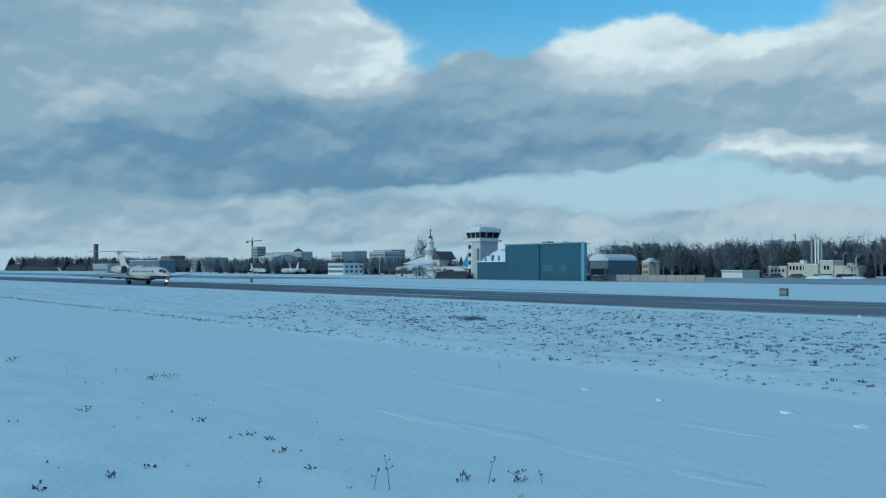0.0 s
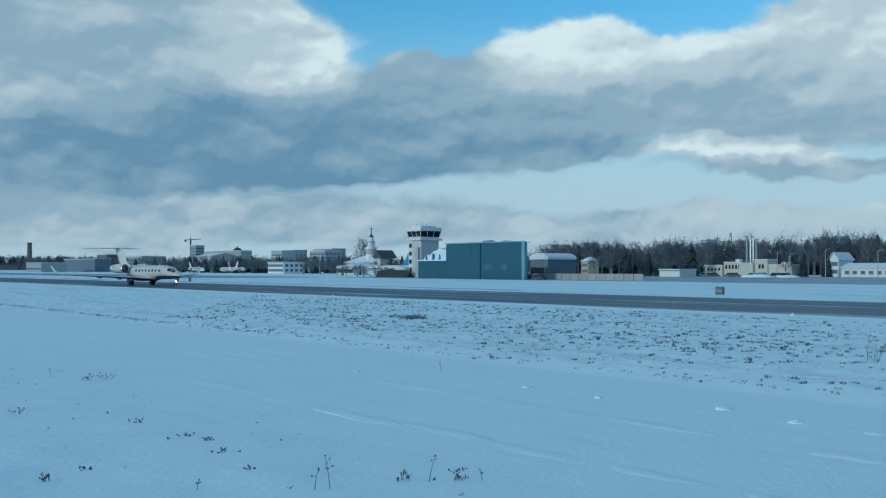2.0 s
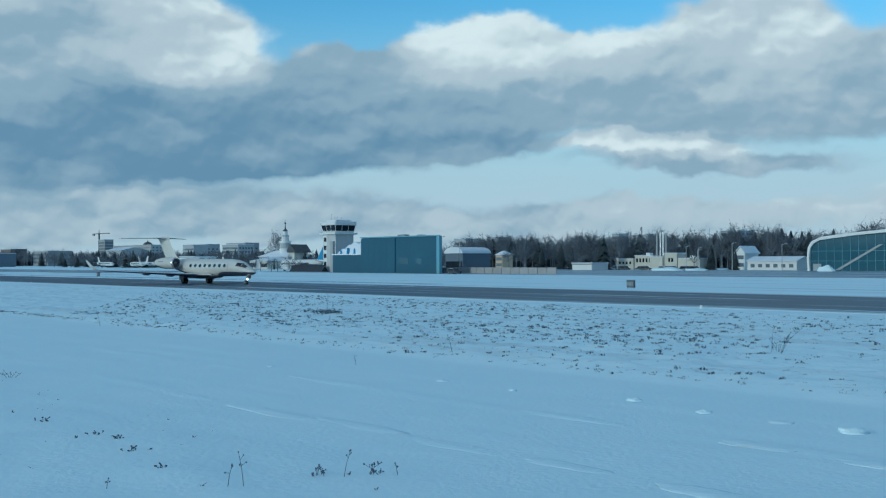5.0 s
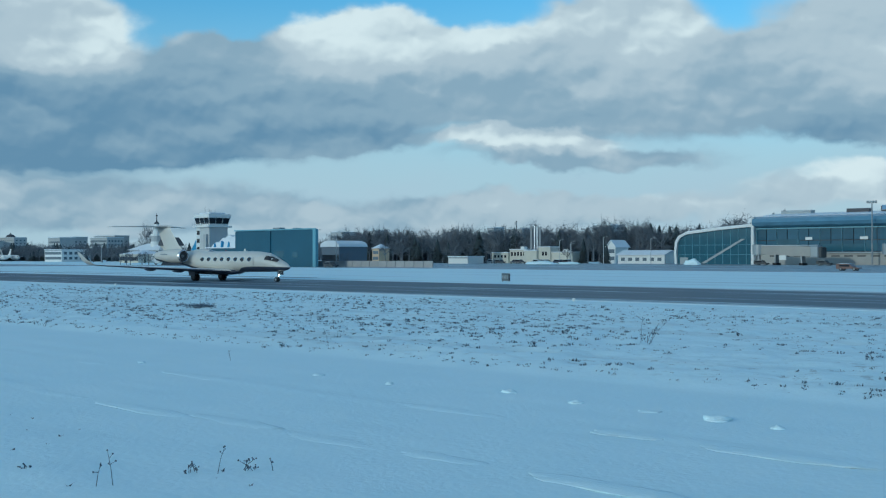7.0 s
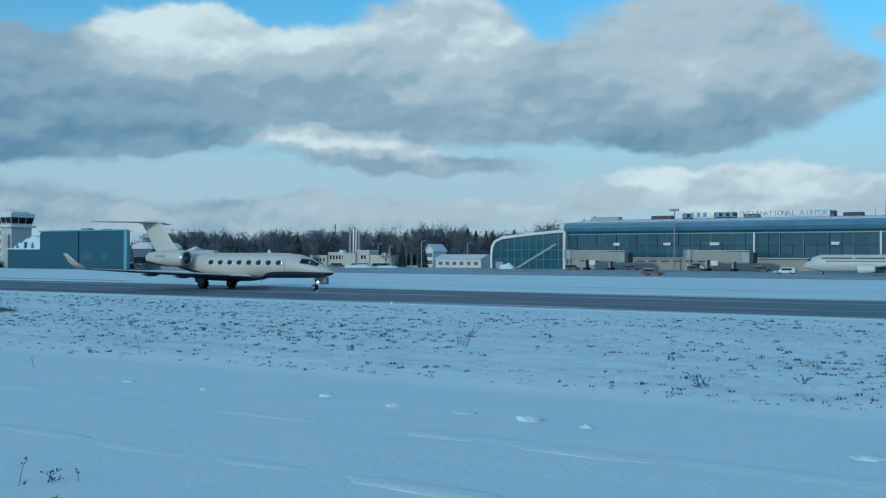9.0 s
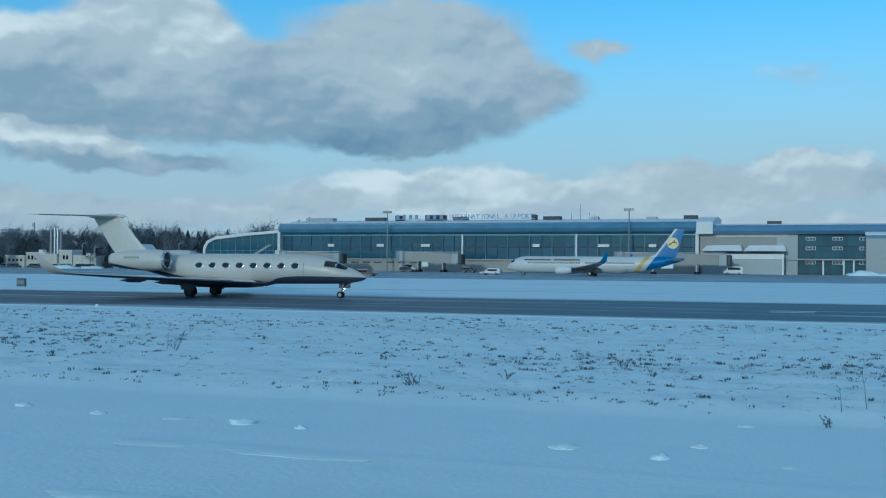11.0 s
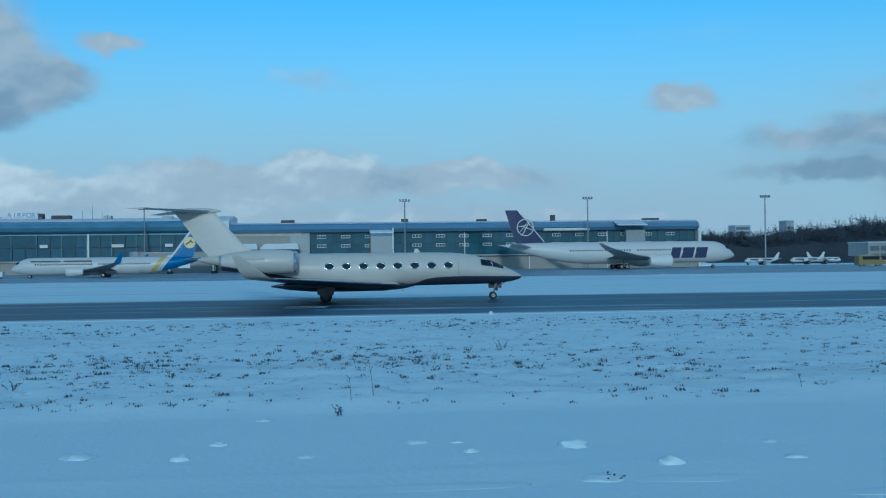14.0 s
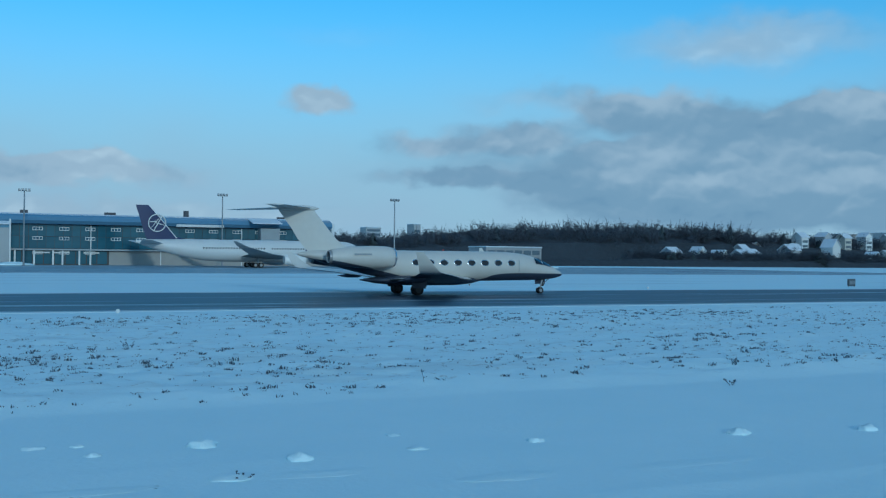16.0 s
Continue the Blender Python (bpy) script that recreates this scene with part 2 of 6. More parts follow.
def jet_paint():
    """White over dark blue-grey, parted by a line that sweeps down ahead of the wing and up along the tail."""
    m = bpy.data.materials.new("jet_paint")
    m.use_nodes = True
    k = Net(m.node_tree)
    b = k.n["Principled BSDF"]
    co = k.n.new("ShaderNodeTexCoord").outputs["Object"]
    x, y, z = k.sep(co)
    c = k.n.new("ShaderNodeFloatCurve")
    u = k.m("DIVIDE", k.m("SUBTRACT", 2.4, x), 30.0)
    k.put(c.inputs["Value"], u)
    pts = [(0, 1.76), (2, 1.80), (6.4, 1.80), (7.6, 1.68), (8.8, 1.30), (10, 1.22), (15, 1.22), (17.0, 1.70), (20.5, 2.38), (24.5, 3.02), (30, 3.5)]
    cv = c.mapping.curves[0]
    cv.points[0].location, cv.points[1].location = (0, pts[0][1] / 5), (1, pts[-1][1] / 5)
    for a, h in pts[1:-1]:
        cv.points.new(a / 30, h / 5)
    c.mapping.update()
    f = k.step(k.m("SUBTRACT", z, k.m("MULTIPLY", c.outputs[0], 5.0)), -0.02, 0.03)
    n = k.noise(co, 1.2, 5.0)
    white = k.mix(n, (0.57, 0.553, 0.510), (0.64, 0.622, 0.578))
    k.put(b.inputs["Base Color"], k.mix(f, (0.045, 0.06, 0.095), white))
    b.inputs["Roughness"].default_value = 0.40
    b.inputs["Coat Weight"].default_value = 0.12
    return m


def livery_mat(name, white, accent, stripe, x_edge, slant, z0):
    """White airliner paint; behind a slanting edge the tail is in the accent colour, with a thin stripe before it."""
    m = bpy.data.materials.new(name)
    m.use_nodes = True
    k = Net(m.node_tree)
    b = k.n["Principled BSDF"]
    co = k.n.new("ShaderNodeTexCoord").outputs["Object"]
    x, y, z = k.sep(co)
    e = k.m("SUBTRACT", k.m("MULTIPLY_ADD", k.m("SUBTRACT", z, z0), -slant, x), x_edge)
    n = k.noise(co, 0.6, 5.0)
    w = k.mix(n, white, tuple(c * 0.93 for c in white))
    col = k.mix(k.step(e, 2.3, 2.4), k.mix(k.step(e, 1.2, 1.3), k.mix(k.step(e, 0.0, 0.08), accent, w), stripe), w)
    k.put(b.inputs["Base Color"], col)
    b.inputs["Roughness"].default_value = 0.35
    return m


M = dict(
    snow=snow_mat("snow_ground"), clod=snow_mat("snow_lump", "lump"),
    runway=asphalt_mat("runway_asphalt", 0.515, 0.65, 61.5, 92.0, 0.80, (0.014, 0.032, 0.058)), apron=asphalt_mat("apron_asphalt", 0.42, 0.60, None, None, 0.78, (0.060, 0.085, 0.115)),
    white=mat("white_paint", (0.74, 0.74, 0.72), 0.45), grey=mat("grey_metal", (0.32, 0.34, 0.36), 0.45, 0.3), dark=mat("dark_metal", (0.055, 0.06, 0.065), 0.5, 0.2),
    jet=jet_paint(), jetwhite=mat("jet_white", (0.64, 0.622, 0.578), 0.42, vary=0.06), linerwhite=mat("airliner_white", (0.68, 0.68, 0.665), 0.4, vary=0.06), navy=mat("navy_paint", (0.045, 0.06, 0.095), 0.35, vary=0.1), rubber=mat("tyre_rubber", (0.018, 0.018, 0.02), 0.8),
    chrome=mat("bright_metal", (0.62, 0.63, 0.65), 0.22, 0.9, vary=0.08), black=mat("dark_glass", (0.015, 0.02, 0.028), 0.08, vary=0.1), steel=mat("galvanised_steel", (0.30, 0.32, 0.34), 0.5, 0.6),
    lens=mat("landing_light", (1.0, 0.97, 0.9), 0.3, glow=25.0),
    teal=mat("teal_cladding", (0.022, 0.090, 0.142), 0.42, 0.0, 0.12, 0.20), teal_light=mat("teal_trim", (0.16, 0.34, 0.42), 0.4), teal_glass=glass_mat("teal_glass", (0.048, 0.118, 0.160)),
    # glass_up: the mirrored sky is put into its pale blue base colour
    skyblue=mat("light_blue_paint", (0.05, 0.27, 0.50), 0.4), ochre=mat("ochre_render", (0.50, 0.37, 0.25), 0.85, 0, 0.5, 0.15), pale=mat("pale_render", (0.52, 0.53, 0.53), 0.85, 0, 0.3, 0.12), glass=glass_mat("blue_glass", (0.045, 0.112, 0.165), 0.10, 0.30), glass_up=glass_mat("sky_blue_roof_glass", (0.145, 0.285, 0.41), 0.18), beige=mat("beige_panel", (0.36, 0.345, 0.32), 0.7, 0, 0.4, 0.15), panel=mat("grey_panel", (0.33, 0.36, 0.38), 0.5, 0.2, 0.3, 0.12),
    eave=mat("blue_eave", (0.150, 0.260, 0.385), 0.22, 0.1, 0.2, 0.15), roof=mat("snowy_roof", (0.72, 0.75, 0.79), 0.8, 0, 0.3, 0.1), cream=mat("cream_render", (0.60, 0.57, 0.49), 0.85, 0, 0.5, 0.15),
    plaster=mat("grey_plaster", (0.43, 0.44, 0.445), 0.85, 0, 0.2, 0.2), brick=mat("brick_wall", (0.155, 0.128, 0.122), 0.9, 0, 0.2, 0.25), slate=mat("dark_roof", (0.075, 0.075, 0.085), 0.7, 0, 0.4, 0.3), concrete=mat("concrete", (0.37, 0.37, 0.37), 0.85, 0, 0.3, 0.2),
    # twig and needle are paler and bluer: distance haze is put into their colour
    bark=mat("bark", (0.105, 0.105, 0.108), 0.9, 0, 1.0, 0.3), twig=mat("bare_twigs", (0.155, 0.168, 0.190), 0.95, 0, 0.2, 0.35, island=0.5), twigdark=mat("dark_twigs", (0.075, 0.086, 0.108), 0.95, 0, 0.2, 0.35, island=0.5), needle=mat("spruce_needles", (0.062, 0.082, 0.090), 0.9, 0, 0.4, 0.35, island=0.5),
    # grass: the blue of the skylight on it is put into its base colour
    bluegrey=mat("blue_grey_sheet", (0.13, 0.165, 0.21), 0.6, 0, 0.2, 0.12), hazeglass=mat("hazed_window", (0.12, 0.15, 0.18), 0.3), grass=mat("blue_grey_dead_grass", (0.086, 0.114, 0.148), 0.95, 0, 3.0, 0.4, island=0.7), hill=mat("winter_scrub", (0.036, 0.044, 0.057), 0.95, 0, 0.1, 0.35, bump=1.2, bump_scale=0.35),
    orange=mat("red_brown_paint", (0.17, 0.095, 0.080), 0.4), yellow=mat("yellow_paint", (0.26, 0.21, 0.08), 0.5), gold=mat("yellow_disc", (0.80, 0.66, 0.32), 0.4), blue=mat("airline_blue", (0.012, 0.155, 0.40), 0.35), red=mat("red_paint", (0.35, 0.05, 0.04), 0.4), signface=mat("sign_face", (0.10, 0.12, 0.13), 0.6), ltblue=mat("letter_blue", (0.16, 0.30, 0.48), 0.5),
    finnavy=mat("deep_navy_paint", (0.018, 0.030, 0.105), 0.45, vary=0.1),
    paint737=livery_mat("airliner_paint", (0.66, 0.67, 0.66), (0.012, 0.155, 0.40), (0.62, 0.48, 0.15), -32.3, -0.75, 0.6),
)


# ---- building helpers ----
def link(name, bm, material, parent=None, label="", smooth=None):
    me = bpy.data.meshes.new(name)
    bm.to_mesh(me)
    bm.free()
    mats = material if isinstance(material, (list, tuple)) else [material]
    for m in mats:
        me.materials.append(M[m])
    if smooth is not None:
        me.shade_smooth()
        me.set_sharp_from_angle(angle=radians(smooth))
    ob = new(name, me)
    if parent is not None:
        ob.parent = parent
    if label:
        ob["label"] = label
    return ob


part = link


def thing(name, x, y, z=0.0, turn=0.0, label="", category="", group="", kind=""):
    ob = new(name)
    ob.empty_display_size = 0.2
    ob.matrix_basis = pose(x, y, z, 0, 0, turn)
    return tagged(ob, label, category, group, kind)


def add_box(bm, x0, x1, y0, y1, z0, z1, bevel=0.0):
    r = bmesh.ops.create_cube(bm, size=1.0, matrix=Matrix.LocRotScale(((x0 + x1) / 2, (y0 + y1) / 2, (z0 + z1) / 2), None, (x1 - x0, y1 - y0, z1 - z0)))
    if bevel:
        es = list({e for v in r["verts"] for e in v.link_edges})
        bmesh.ops.bevel(bm, geom=es, offset=bevel, segments=1, affect="EDGES")
    return bm


def box(x0, x1, y0, y1, z0, z1, bevel=0.0):
    return add_box(bmesh.new(), x0, x1, y0, y1, z0, z1, bevel)


def add_rod(bm, a, b, ra, rb=None, seg=8):
    """A tapered rod from a to b."""
    a, b = Vector(a), Vector(b)
    rb = ra if rb is None else rb
    bmesh.ops.create_cone(bm, cap_ends=True, segments=seg, radius1=ra, radius2=max(rb, 1e-4), depth=(b - a).length,
                          matrix=Matrix.Translation((a + b) / 2) @ (b - a).to_track_quat("Z", "Y").to_matrix().to_4x4())
    return bm


def rod(a, b, ra, rb=None, seg=8):
    return add_rod(bmesh.new(), a, b, ra, rb, seg)


def add_loft(bm, rings, caps=True):
    """A skin over rings of equally many points."""
    vs = [[bm.verts.new(p) for p in ring] for ring in rings]
    n = len(rings[0])
    for r0, r1 in zip(vs, vs[1:]):
        for i in range(n):
            bm.faces.new((r0[i], r0[(i + 1) % n], r1[(i + 1) % n], r1[i]))
    if caps:
        bm.faces.new(vs[0][::-1])
        bm.faces.new(vs[-1])
    bmesh.ops.recalc_face_normals(bm, faces=bm.faces)
    return bm


def loft(rings, caps=True):
    return add_loft(bmesh.new(), rings, caps)


def ellipse(x, cy, cz, ry, rz, n=24, power=1.0):
    return [(x, cy + ry * math.cos(2 * math.pi * i / n), cz + rz * math.sin(2 * math.pi * i / n)) for i in range(n)]


def extrude_y(outline, y0, y1):
    """A slab with an outline in x and z, from y0 to y1."""
    return loft([[(x, y0, z) for x, z in outline], [(x, y1, z) for x, z in outline]])


def aerofoil(chord, thick, n=9):
    """Closed outline round a chord: 0 at the front, backwards along -x."""
    up = [(t, thick * (0.30 * math.sqrt(t) * (1 - t) * 3.2 + 0.02 * (1 - t))) for t in [(i / (n - 1)) ** 1.6 for i in range(n)]]
    return [(-chord * t, chord * h) for t, h in up] + [(-chord * t, -chord * h * 0.8) for t, h in up[-2:0:-1]]


def wing(stations, side):
    """stations: front x, y, z, chord, thickness ratio."""
    return loft([[(x + px, side * y, z + pz) for px, pz in aerofoil(c, th)] for x, y, z, c, th in stations])


def upright(stations):
    """A fin: front x, z, chord, thickness ratio."""
    return loft([[(x + px, py, z) for px, py in aerofoil(c, th)] for x, z, c, th in stations])


# ---- ground, runway, apron ----
def hash_noise(x, y, seed):
    """Smooth value noise on arrays."""
    xi, yi = np.floor(x).astype(np.int64), np.floor(y).astype(np.int64)
    fx, fy = x - xi, y - yi
    fx, fy = fx * fx * (3 - 2 * fx), fy * fy * (3 - 2 * fy)

    def h(a, b):
        v = (a * 374761393 + b * 668265263 + seed * 974711) & 0xFFFFFFFF
        v = ((v ^ (v >> 13)) * 1274126177) & 0xFFFFFFFF
        return ((v ^ (v >> 16)) & 0xFFFF) / 65535.0

    return (h(xi, yi) * (1 - fx) + h(xi + 1, yi) * fx) * (1 - fy) + (h(xi, yi + 1) * (1 - fx) + h(xi + 1, yi + 1) * fx) * fy


def ground_height(x, y):
    strip = np.clip((y - 22.6) / 2.0, 0, 1) * np.clip((61 - y) / 8.0, 0, 1)
    z = strip * (0.10 * hash_noise(x * 0.9, y * 0.9, 3) + 0.15 * hash_noise(x * 1.7, y * 1.9, 5) + 0.10 * hash_noise(x * 0.12, y * 0.2, 7))
    bank = np.exp(-((y - 23.6 - 0.5 * hash_noise(x * 0.3, y * 0, 2)) / 0.7) ** 2)
    z = z + 0.03 * bank
    lane = np.clip((22.0 - y) / 3.0, 0, 1)
    z = z + lane * 0.02 * (hash_noise(x * 0.35, y * 1.2, 11) + 0.5 * hash_noise(x * 1.3, y * 2.5, 13))
    for yr in (12.25, 16.25):
        rag = hash_noise(x * 0.22, y * 0 + yr, 17)
        z = z + 0.05 * np.clip(rag - 0.32, 0, 1) * np.exp(-((y - yr - 0.25 * (hash_noise(x * 0.4, y * 0, 19) - 0.5)) / 0.22) ** 2)
    verge = np.clip((10.5 - y) / 3.0, 0, 1)
    return z + verge * 0.10 * hash_noise(x * 0.8, y * 0.8, 23)


def ground():
    far = [-4500, -3000, -2000, -1400, -900, -600, -400, -300, -220]
    xs = np.array(far + list(np.arange(-170, 70, 0.34)) + [90, 130, 200, 300, 420, 600, 900, 1400, 2000, 3000, 4500])
    ys = np.array([-4500, -1500, -400, -100, -30, -8, 0] + list(np.arange(2.5, 30, 0.22)) + list(np.arange(30, 61.5, 0.32)) + [62, 64, 92, 96, 120, 160, 220, 320, 500, 800, 1300, 2200, 3200, 4800])
    gx, gy = np.meshgrid(xs, ys)
    gz = ground_height(gx, gy)
    nx, ny = len(xs), len(ys)
    co = np.stack([gx, gy, gz], -1).reshape(-1, 3)
    i = (np.arange(ny - 1)[:, None] * nx + np.arange(nx - 1)[None]).ravel()
    me = bpy.data.meshes.new("ground")
    me.from_pydata(co.tolist(), [], np.stack([i, i + 1, i + nx + 1, i + nx], 1).tolist())
    me.materials.append(M["snow"])
    me.shade_smooth()
    ob = new("ground", me)
    tagged(ob, "snow-covered airfield ground with rough grassy strip and smooth track", "snow", kind="structure")


ground()
tagged(link("road", box(-2600, 2600, 61.5, 92.0, -0.2, 0.03), "runway"), "dark wet asphalt runway with blown snow streaks", "runway", kind="structure")
tagged(link("pavement", box(-330, 240, 187, 330, -0.2, 0.03), "apron"), "grey wet apron partly covered with thin snow", "apron", kind="structure")
tagged(link("pavement_taxiway", box(-900, -120, 98.5, 101.0, -0.2, 0.025), "apron"), "narrow swept strip with thin snow beside the runway", "taxiway", kind="structure")
tagged(link("pavement_west", box(-1500, -330, 135, 190, -0.2, 0.022), "apron"), "distant taxiway with thin snow", "taxiway", kind="structure")


# Two thin drifts of snow lying along the asphalt.
for x0, x1, y0, y1 in ((-2.6, 0.2, 73.4, 73.75), (-2.5, 0.4, 75.3, 75.65)):
    tagged(link("trim_mark", box(x0, x1, y0, y1, 0.02, 0.036), "clod"), "thin drift of white snow on the asphalt", "runway marking", kind="structure")


# ---- the taxiing business jet; origin at the foot of its nose wheel, nose towards +x ----
def wheel(name, parent, x, y, r, w, rim="grey"):
    """A tyre with its rim."""
    prof = [(0.62, -0.5), (0.9, -0.5), (1.0, -0.3), (1.0, 0.3), (0.9, 0.5), (0.62, 0.5)]
    tyre = part(name, loft([[(x + r * a * math.cos(u), y + w * b, r + r * a * math.sin(u)) for a, b in prof] for u in [2 * math.pi * i / 20 for i in range(21)]], False), "rubber", parent, smooth=40)
    part("rim", rod((x, y - w * 0.42, r), (x, y + w * 0.42, r), r * 0.55, seg=14), rim, tyre, "metal wheel rim")
    return tyre


def business_jet():
    j = thing("business_jet", 0, 84, 0.03, 0, "white business jet with dark blue belly, rolling on the runway", "aircraft")
    N = 2.3                                          # nose tip ahead of the nose wheel
    # distance from the tip, top, bottom, half width
    prof = [(0.0, 1.80, 1.68, 0.07), (0.25, 2.00, 1.52, 0.30), (0.8, 2.30, 1.38, 0.58), (1.6, 2.64, 1.27, 0.86), (2.3, 2.94, 1.22, 1.02), (3.2, 3.30, 1.20, 1.16), (4.2, 3.55, 1.18, 1.26), (5.5, 3.67, 1.17, 1.32), (7.0, 3.72, 1.15, 1.34),
            (9.5, 3.72, 1.12, 1.35), (12.0, 3.72, 1.12, 1.35), (15.0, 3.72, 1.16, 1.35), (17.5, 3.72, 1.38, 1.34), (19.2, 3.72, 1.68, 1.28), (21.0, 3.72, 2.10, 1.10), (22.5, 3.71, 2.49, 0.83), (23.8, 3.66, 2.88, 0.52), (24.7, 3.52, 3.12, 0.25), (25.1, 3.40, 3.24, 0.09)]
    part("fuselage", loft([ellipse(N - d, 0, (a + b) / 2, w, (a - b) / 2, 36) for d, a, b, w in prof]), "jet", j, smooth=40)
    fair = [(8.2, 0.02, 0.05), (9.4, 0.30, 0.9), (11, 0.44, 1.55), (14, 0.46, 1.75), (16.5, 0.42, 1.6), (18.2, 0.28, 1.1), (19.6, 0.03, 0.3)]
    part("belly_fairing", loft([ellipse(N - d, 0, 1.22, w, h + 0.02, 24) for d, h, w in fair]), "navy", j, "dark blue belly fairing", smooth=50)
    for s in (-1, 1):
        w = part("wing", wing([(N - 9.6, 0.9, 1.22, 8.2, 0.12), (N - 11.6, 3.0, 1.34, 5.6, 0.115), (N - 15.3, 9.0, 1.70, 3.4, 0.105), (N - 18.5, 13.6, 2.00, 1.9, 0.10)], s), "navy", j, "swept wing, dark underneath", smooth=40)
        part("wing_top", wing([(N - 9.7, 1.0, 1.27, 7.9, 0.11), (N - 11.7, 3.0, 1.39, 5.4, 0.105), (N - 15.4, 9.0, 1.75, 3.2, 0.095), (N - 18.6, 13.6, 2.04, 1.75, 0.09)], s), "jetwhite", w, "pale upper wing skin", smooth=40)
        part("winglet", loft([[(N - x + px, s * (y + py * 0.9), z) for px, py in aerofoil(c, 0.09)] for x, y, z, c in ((18.5, 13.6, 2.00, 1.85), (19.1, 14.25, 2.15, 1.6), (19.8, 14.75, 2.65, 1.2), (20.8, 15.15, 3.55, 0.6))]), "jetwhite", w, "white upturned winglet", smooth=50)
        for k in range(2):
            part("flap_fairing", loft([ellipse(N - 16.6 - 1.1 * k - d, s * (3.9 + 3.4 * k), 1.22 + 0.22 * k, 0.10 * q + 0.02, 0.16 * q + 0.02, 10) for d, q in ((-1.2, 0), (-0.6, 1), (0.4, 1), (1.3, 0))]), "navy", w, smooth=40)
        n = part("engine_nacelle", loft([ellipse(N - d, s * 2.28, 3.12, r, r, 28) for d, r in ((17.62, 0.70), (17.75, 0.80), (18.3, 0.90), (19.5, 0.93), (20.8, 0.88), (22.0, 0.76), (23.1, 0.60))], False), "jet", j, smooth=50)
        part("intake_lip", loft([ellipse(N - d, s * 2.28, 3.12, r, r, 28) for d, r in ((17.78, 0.825), (17.62, 0.77), (17.56, 0.70), (17.62, 0.64), (17.9, 0.62))], False), "chrome", n, "polished metal intake lip", smooth=60)
        part("fan", rod((N - 18.0, s * 2.28, 3.12), (N - 17.95, s * 2.28, 3.12), 0.63, seg=24), "dark", n, "dark engine fan")
        part("spinner", rod((N - 18.0, s * 2.28, 3.12), (N - 17.55, s * 2.28, 3.12), 0.22, 0.02, 14), "grey", n)
        part("exhaust", loft([ellipse(N - d, s * 2.28, 3.12, r, r, 24) for d, r in ((22.9, 0.57), (23.3, 0.50), (23.3, 0.43), (22.6, 0.42))], False), "grey", n, "grey exhaust nozzle", smooth=50)
        part("pylon", box(N - 22.2, N - 19.0, min(s * 1.0, s * 1.6), max(s * 1.0, s * 1.6), 3.02, 3.26, 0.05), "jetwhite", j)
        for k in range(8):
            x = N - 5.95 - 1.31 * k
            f = part("window", loft([[(x + a * 0.36 * math.cos(u), s * (1.352 * math.sqrt(max(0, 1 - ((2.72 + a * 0.25 * math.sin(u) - 2.42) / 1.30) ** 2)) + o), 2.72 + a * 0.25 * math.sin(u)) for u in [2 * math.pi * i / 18 for i in range(18)]] for a, o in ((1.12, 0.004), (1.0, 0.020), (0.92, 0.012))], True), "chrome", j, "oval cabin window with bright rim", smooth=50)
            part("pane", loft([[(x + a * 0.33 * math.cos(u), s * (1.352 * math.sqrt(max(0, 1 - ((2.72 + a * 0.22 * math.sin(u) - 2.42) / 1.30) ** 2)) + o), 2.72 + a * 0.22 * math.sin(u)) for u in [2 * math.pi * i / 18 for i in range(18)]] for a, o in ((1.0, 0.012), (0.98, 0.024))], True), "black", f, "dark cabin window pane")
        # windscreen: two panes a side, on the skin
        for d0, d1, za, zb, zc, zd in ((1.62, 2.42, 2.40, 2.56, 2.94, 2.62), (2.48, 3.32, 2.57, 2.66, 3.10, 2.98)):
            ring = []
            for d, z in ((d0, za), (d1, zb), (d1, zc), (d0, zd)):
                a, b, hw = (np.interp(d, [q[0] for q in prof], [q[i] for q in prof]) for i in (1, 2, 3))
                zz = min(z, a - 0.03)
                ring.append((N - d, s * hw * math.sqrt(max(0.0, 1 - ((zz - (a + b) / 2) / ((a - b) / 2)) ** 2)), zz))
            c = Vector((N - 2.7, 0, 2.4))
            part("windscreen", loft([[tuple(c + (Vector(p) - c) * k) for p in ring] for k in (0.97, 1.085)]), "black", j, "dark cockpit windscreen")
        part("door_outline", box(N - 5.2, N - 5.17, min(s * 1.30, s * 1.335), max(s * 1.30, s * 1.335), 1.95, 3.0), "grey", j)
    part("fin", upright([(N - 19.4, 3.30, 4.6, 0.035), (N - 20.2, 3.70, 4.2, 0.060), (N - 21.2, 4.10, 3.55, 0.08), (N - 21.8, 4.6, 3.35, 0.085), (N - 22.5, 5.4, 3.15, 0.09), (N - 23.65, 6.80, 3.05, 0.09), (N - 23.9, 7.08, 2.9, 0.075), (N - 24.3, 7.20, 2.3, 0.05)]), "jetwhite", j, "tall swept white tail fin", smooth=40)
    part("stabilizer_bullet", loft([ellipse(N - d, 0, 7.06, r, r, 14) for d, r in ((23.3, 0.02), (23.7, 0.15), (24.3, 0.23), (25.7, 0.25), (26.8, 0.15), (27.5, 0.02))]), "jetwhite", j, smooth=40)
    for s in (-1, 1):
        part("stabilizer", wing([(N - 23.9, 0.0, 7.08, 3.0, 0.085), (N - 28.1, 5.9, 7.04, 1.5, 0.08)], s), "jetwhite", j, "swept horizontal tailplane", smooth=40)
    part("registration_bar", box(N - 21.4, N - 19.9, -2.28 - 0.945, -2.28 - 0.92, 3.28, 3.42), "grey", j)
    g = part("nose_gear", rod((0, 0, 0.3), (0.28, 0, 1.3), 0.075), "steel", j, "steel nose gear leg")
    add = bmesh.new()
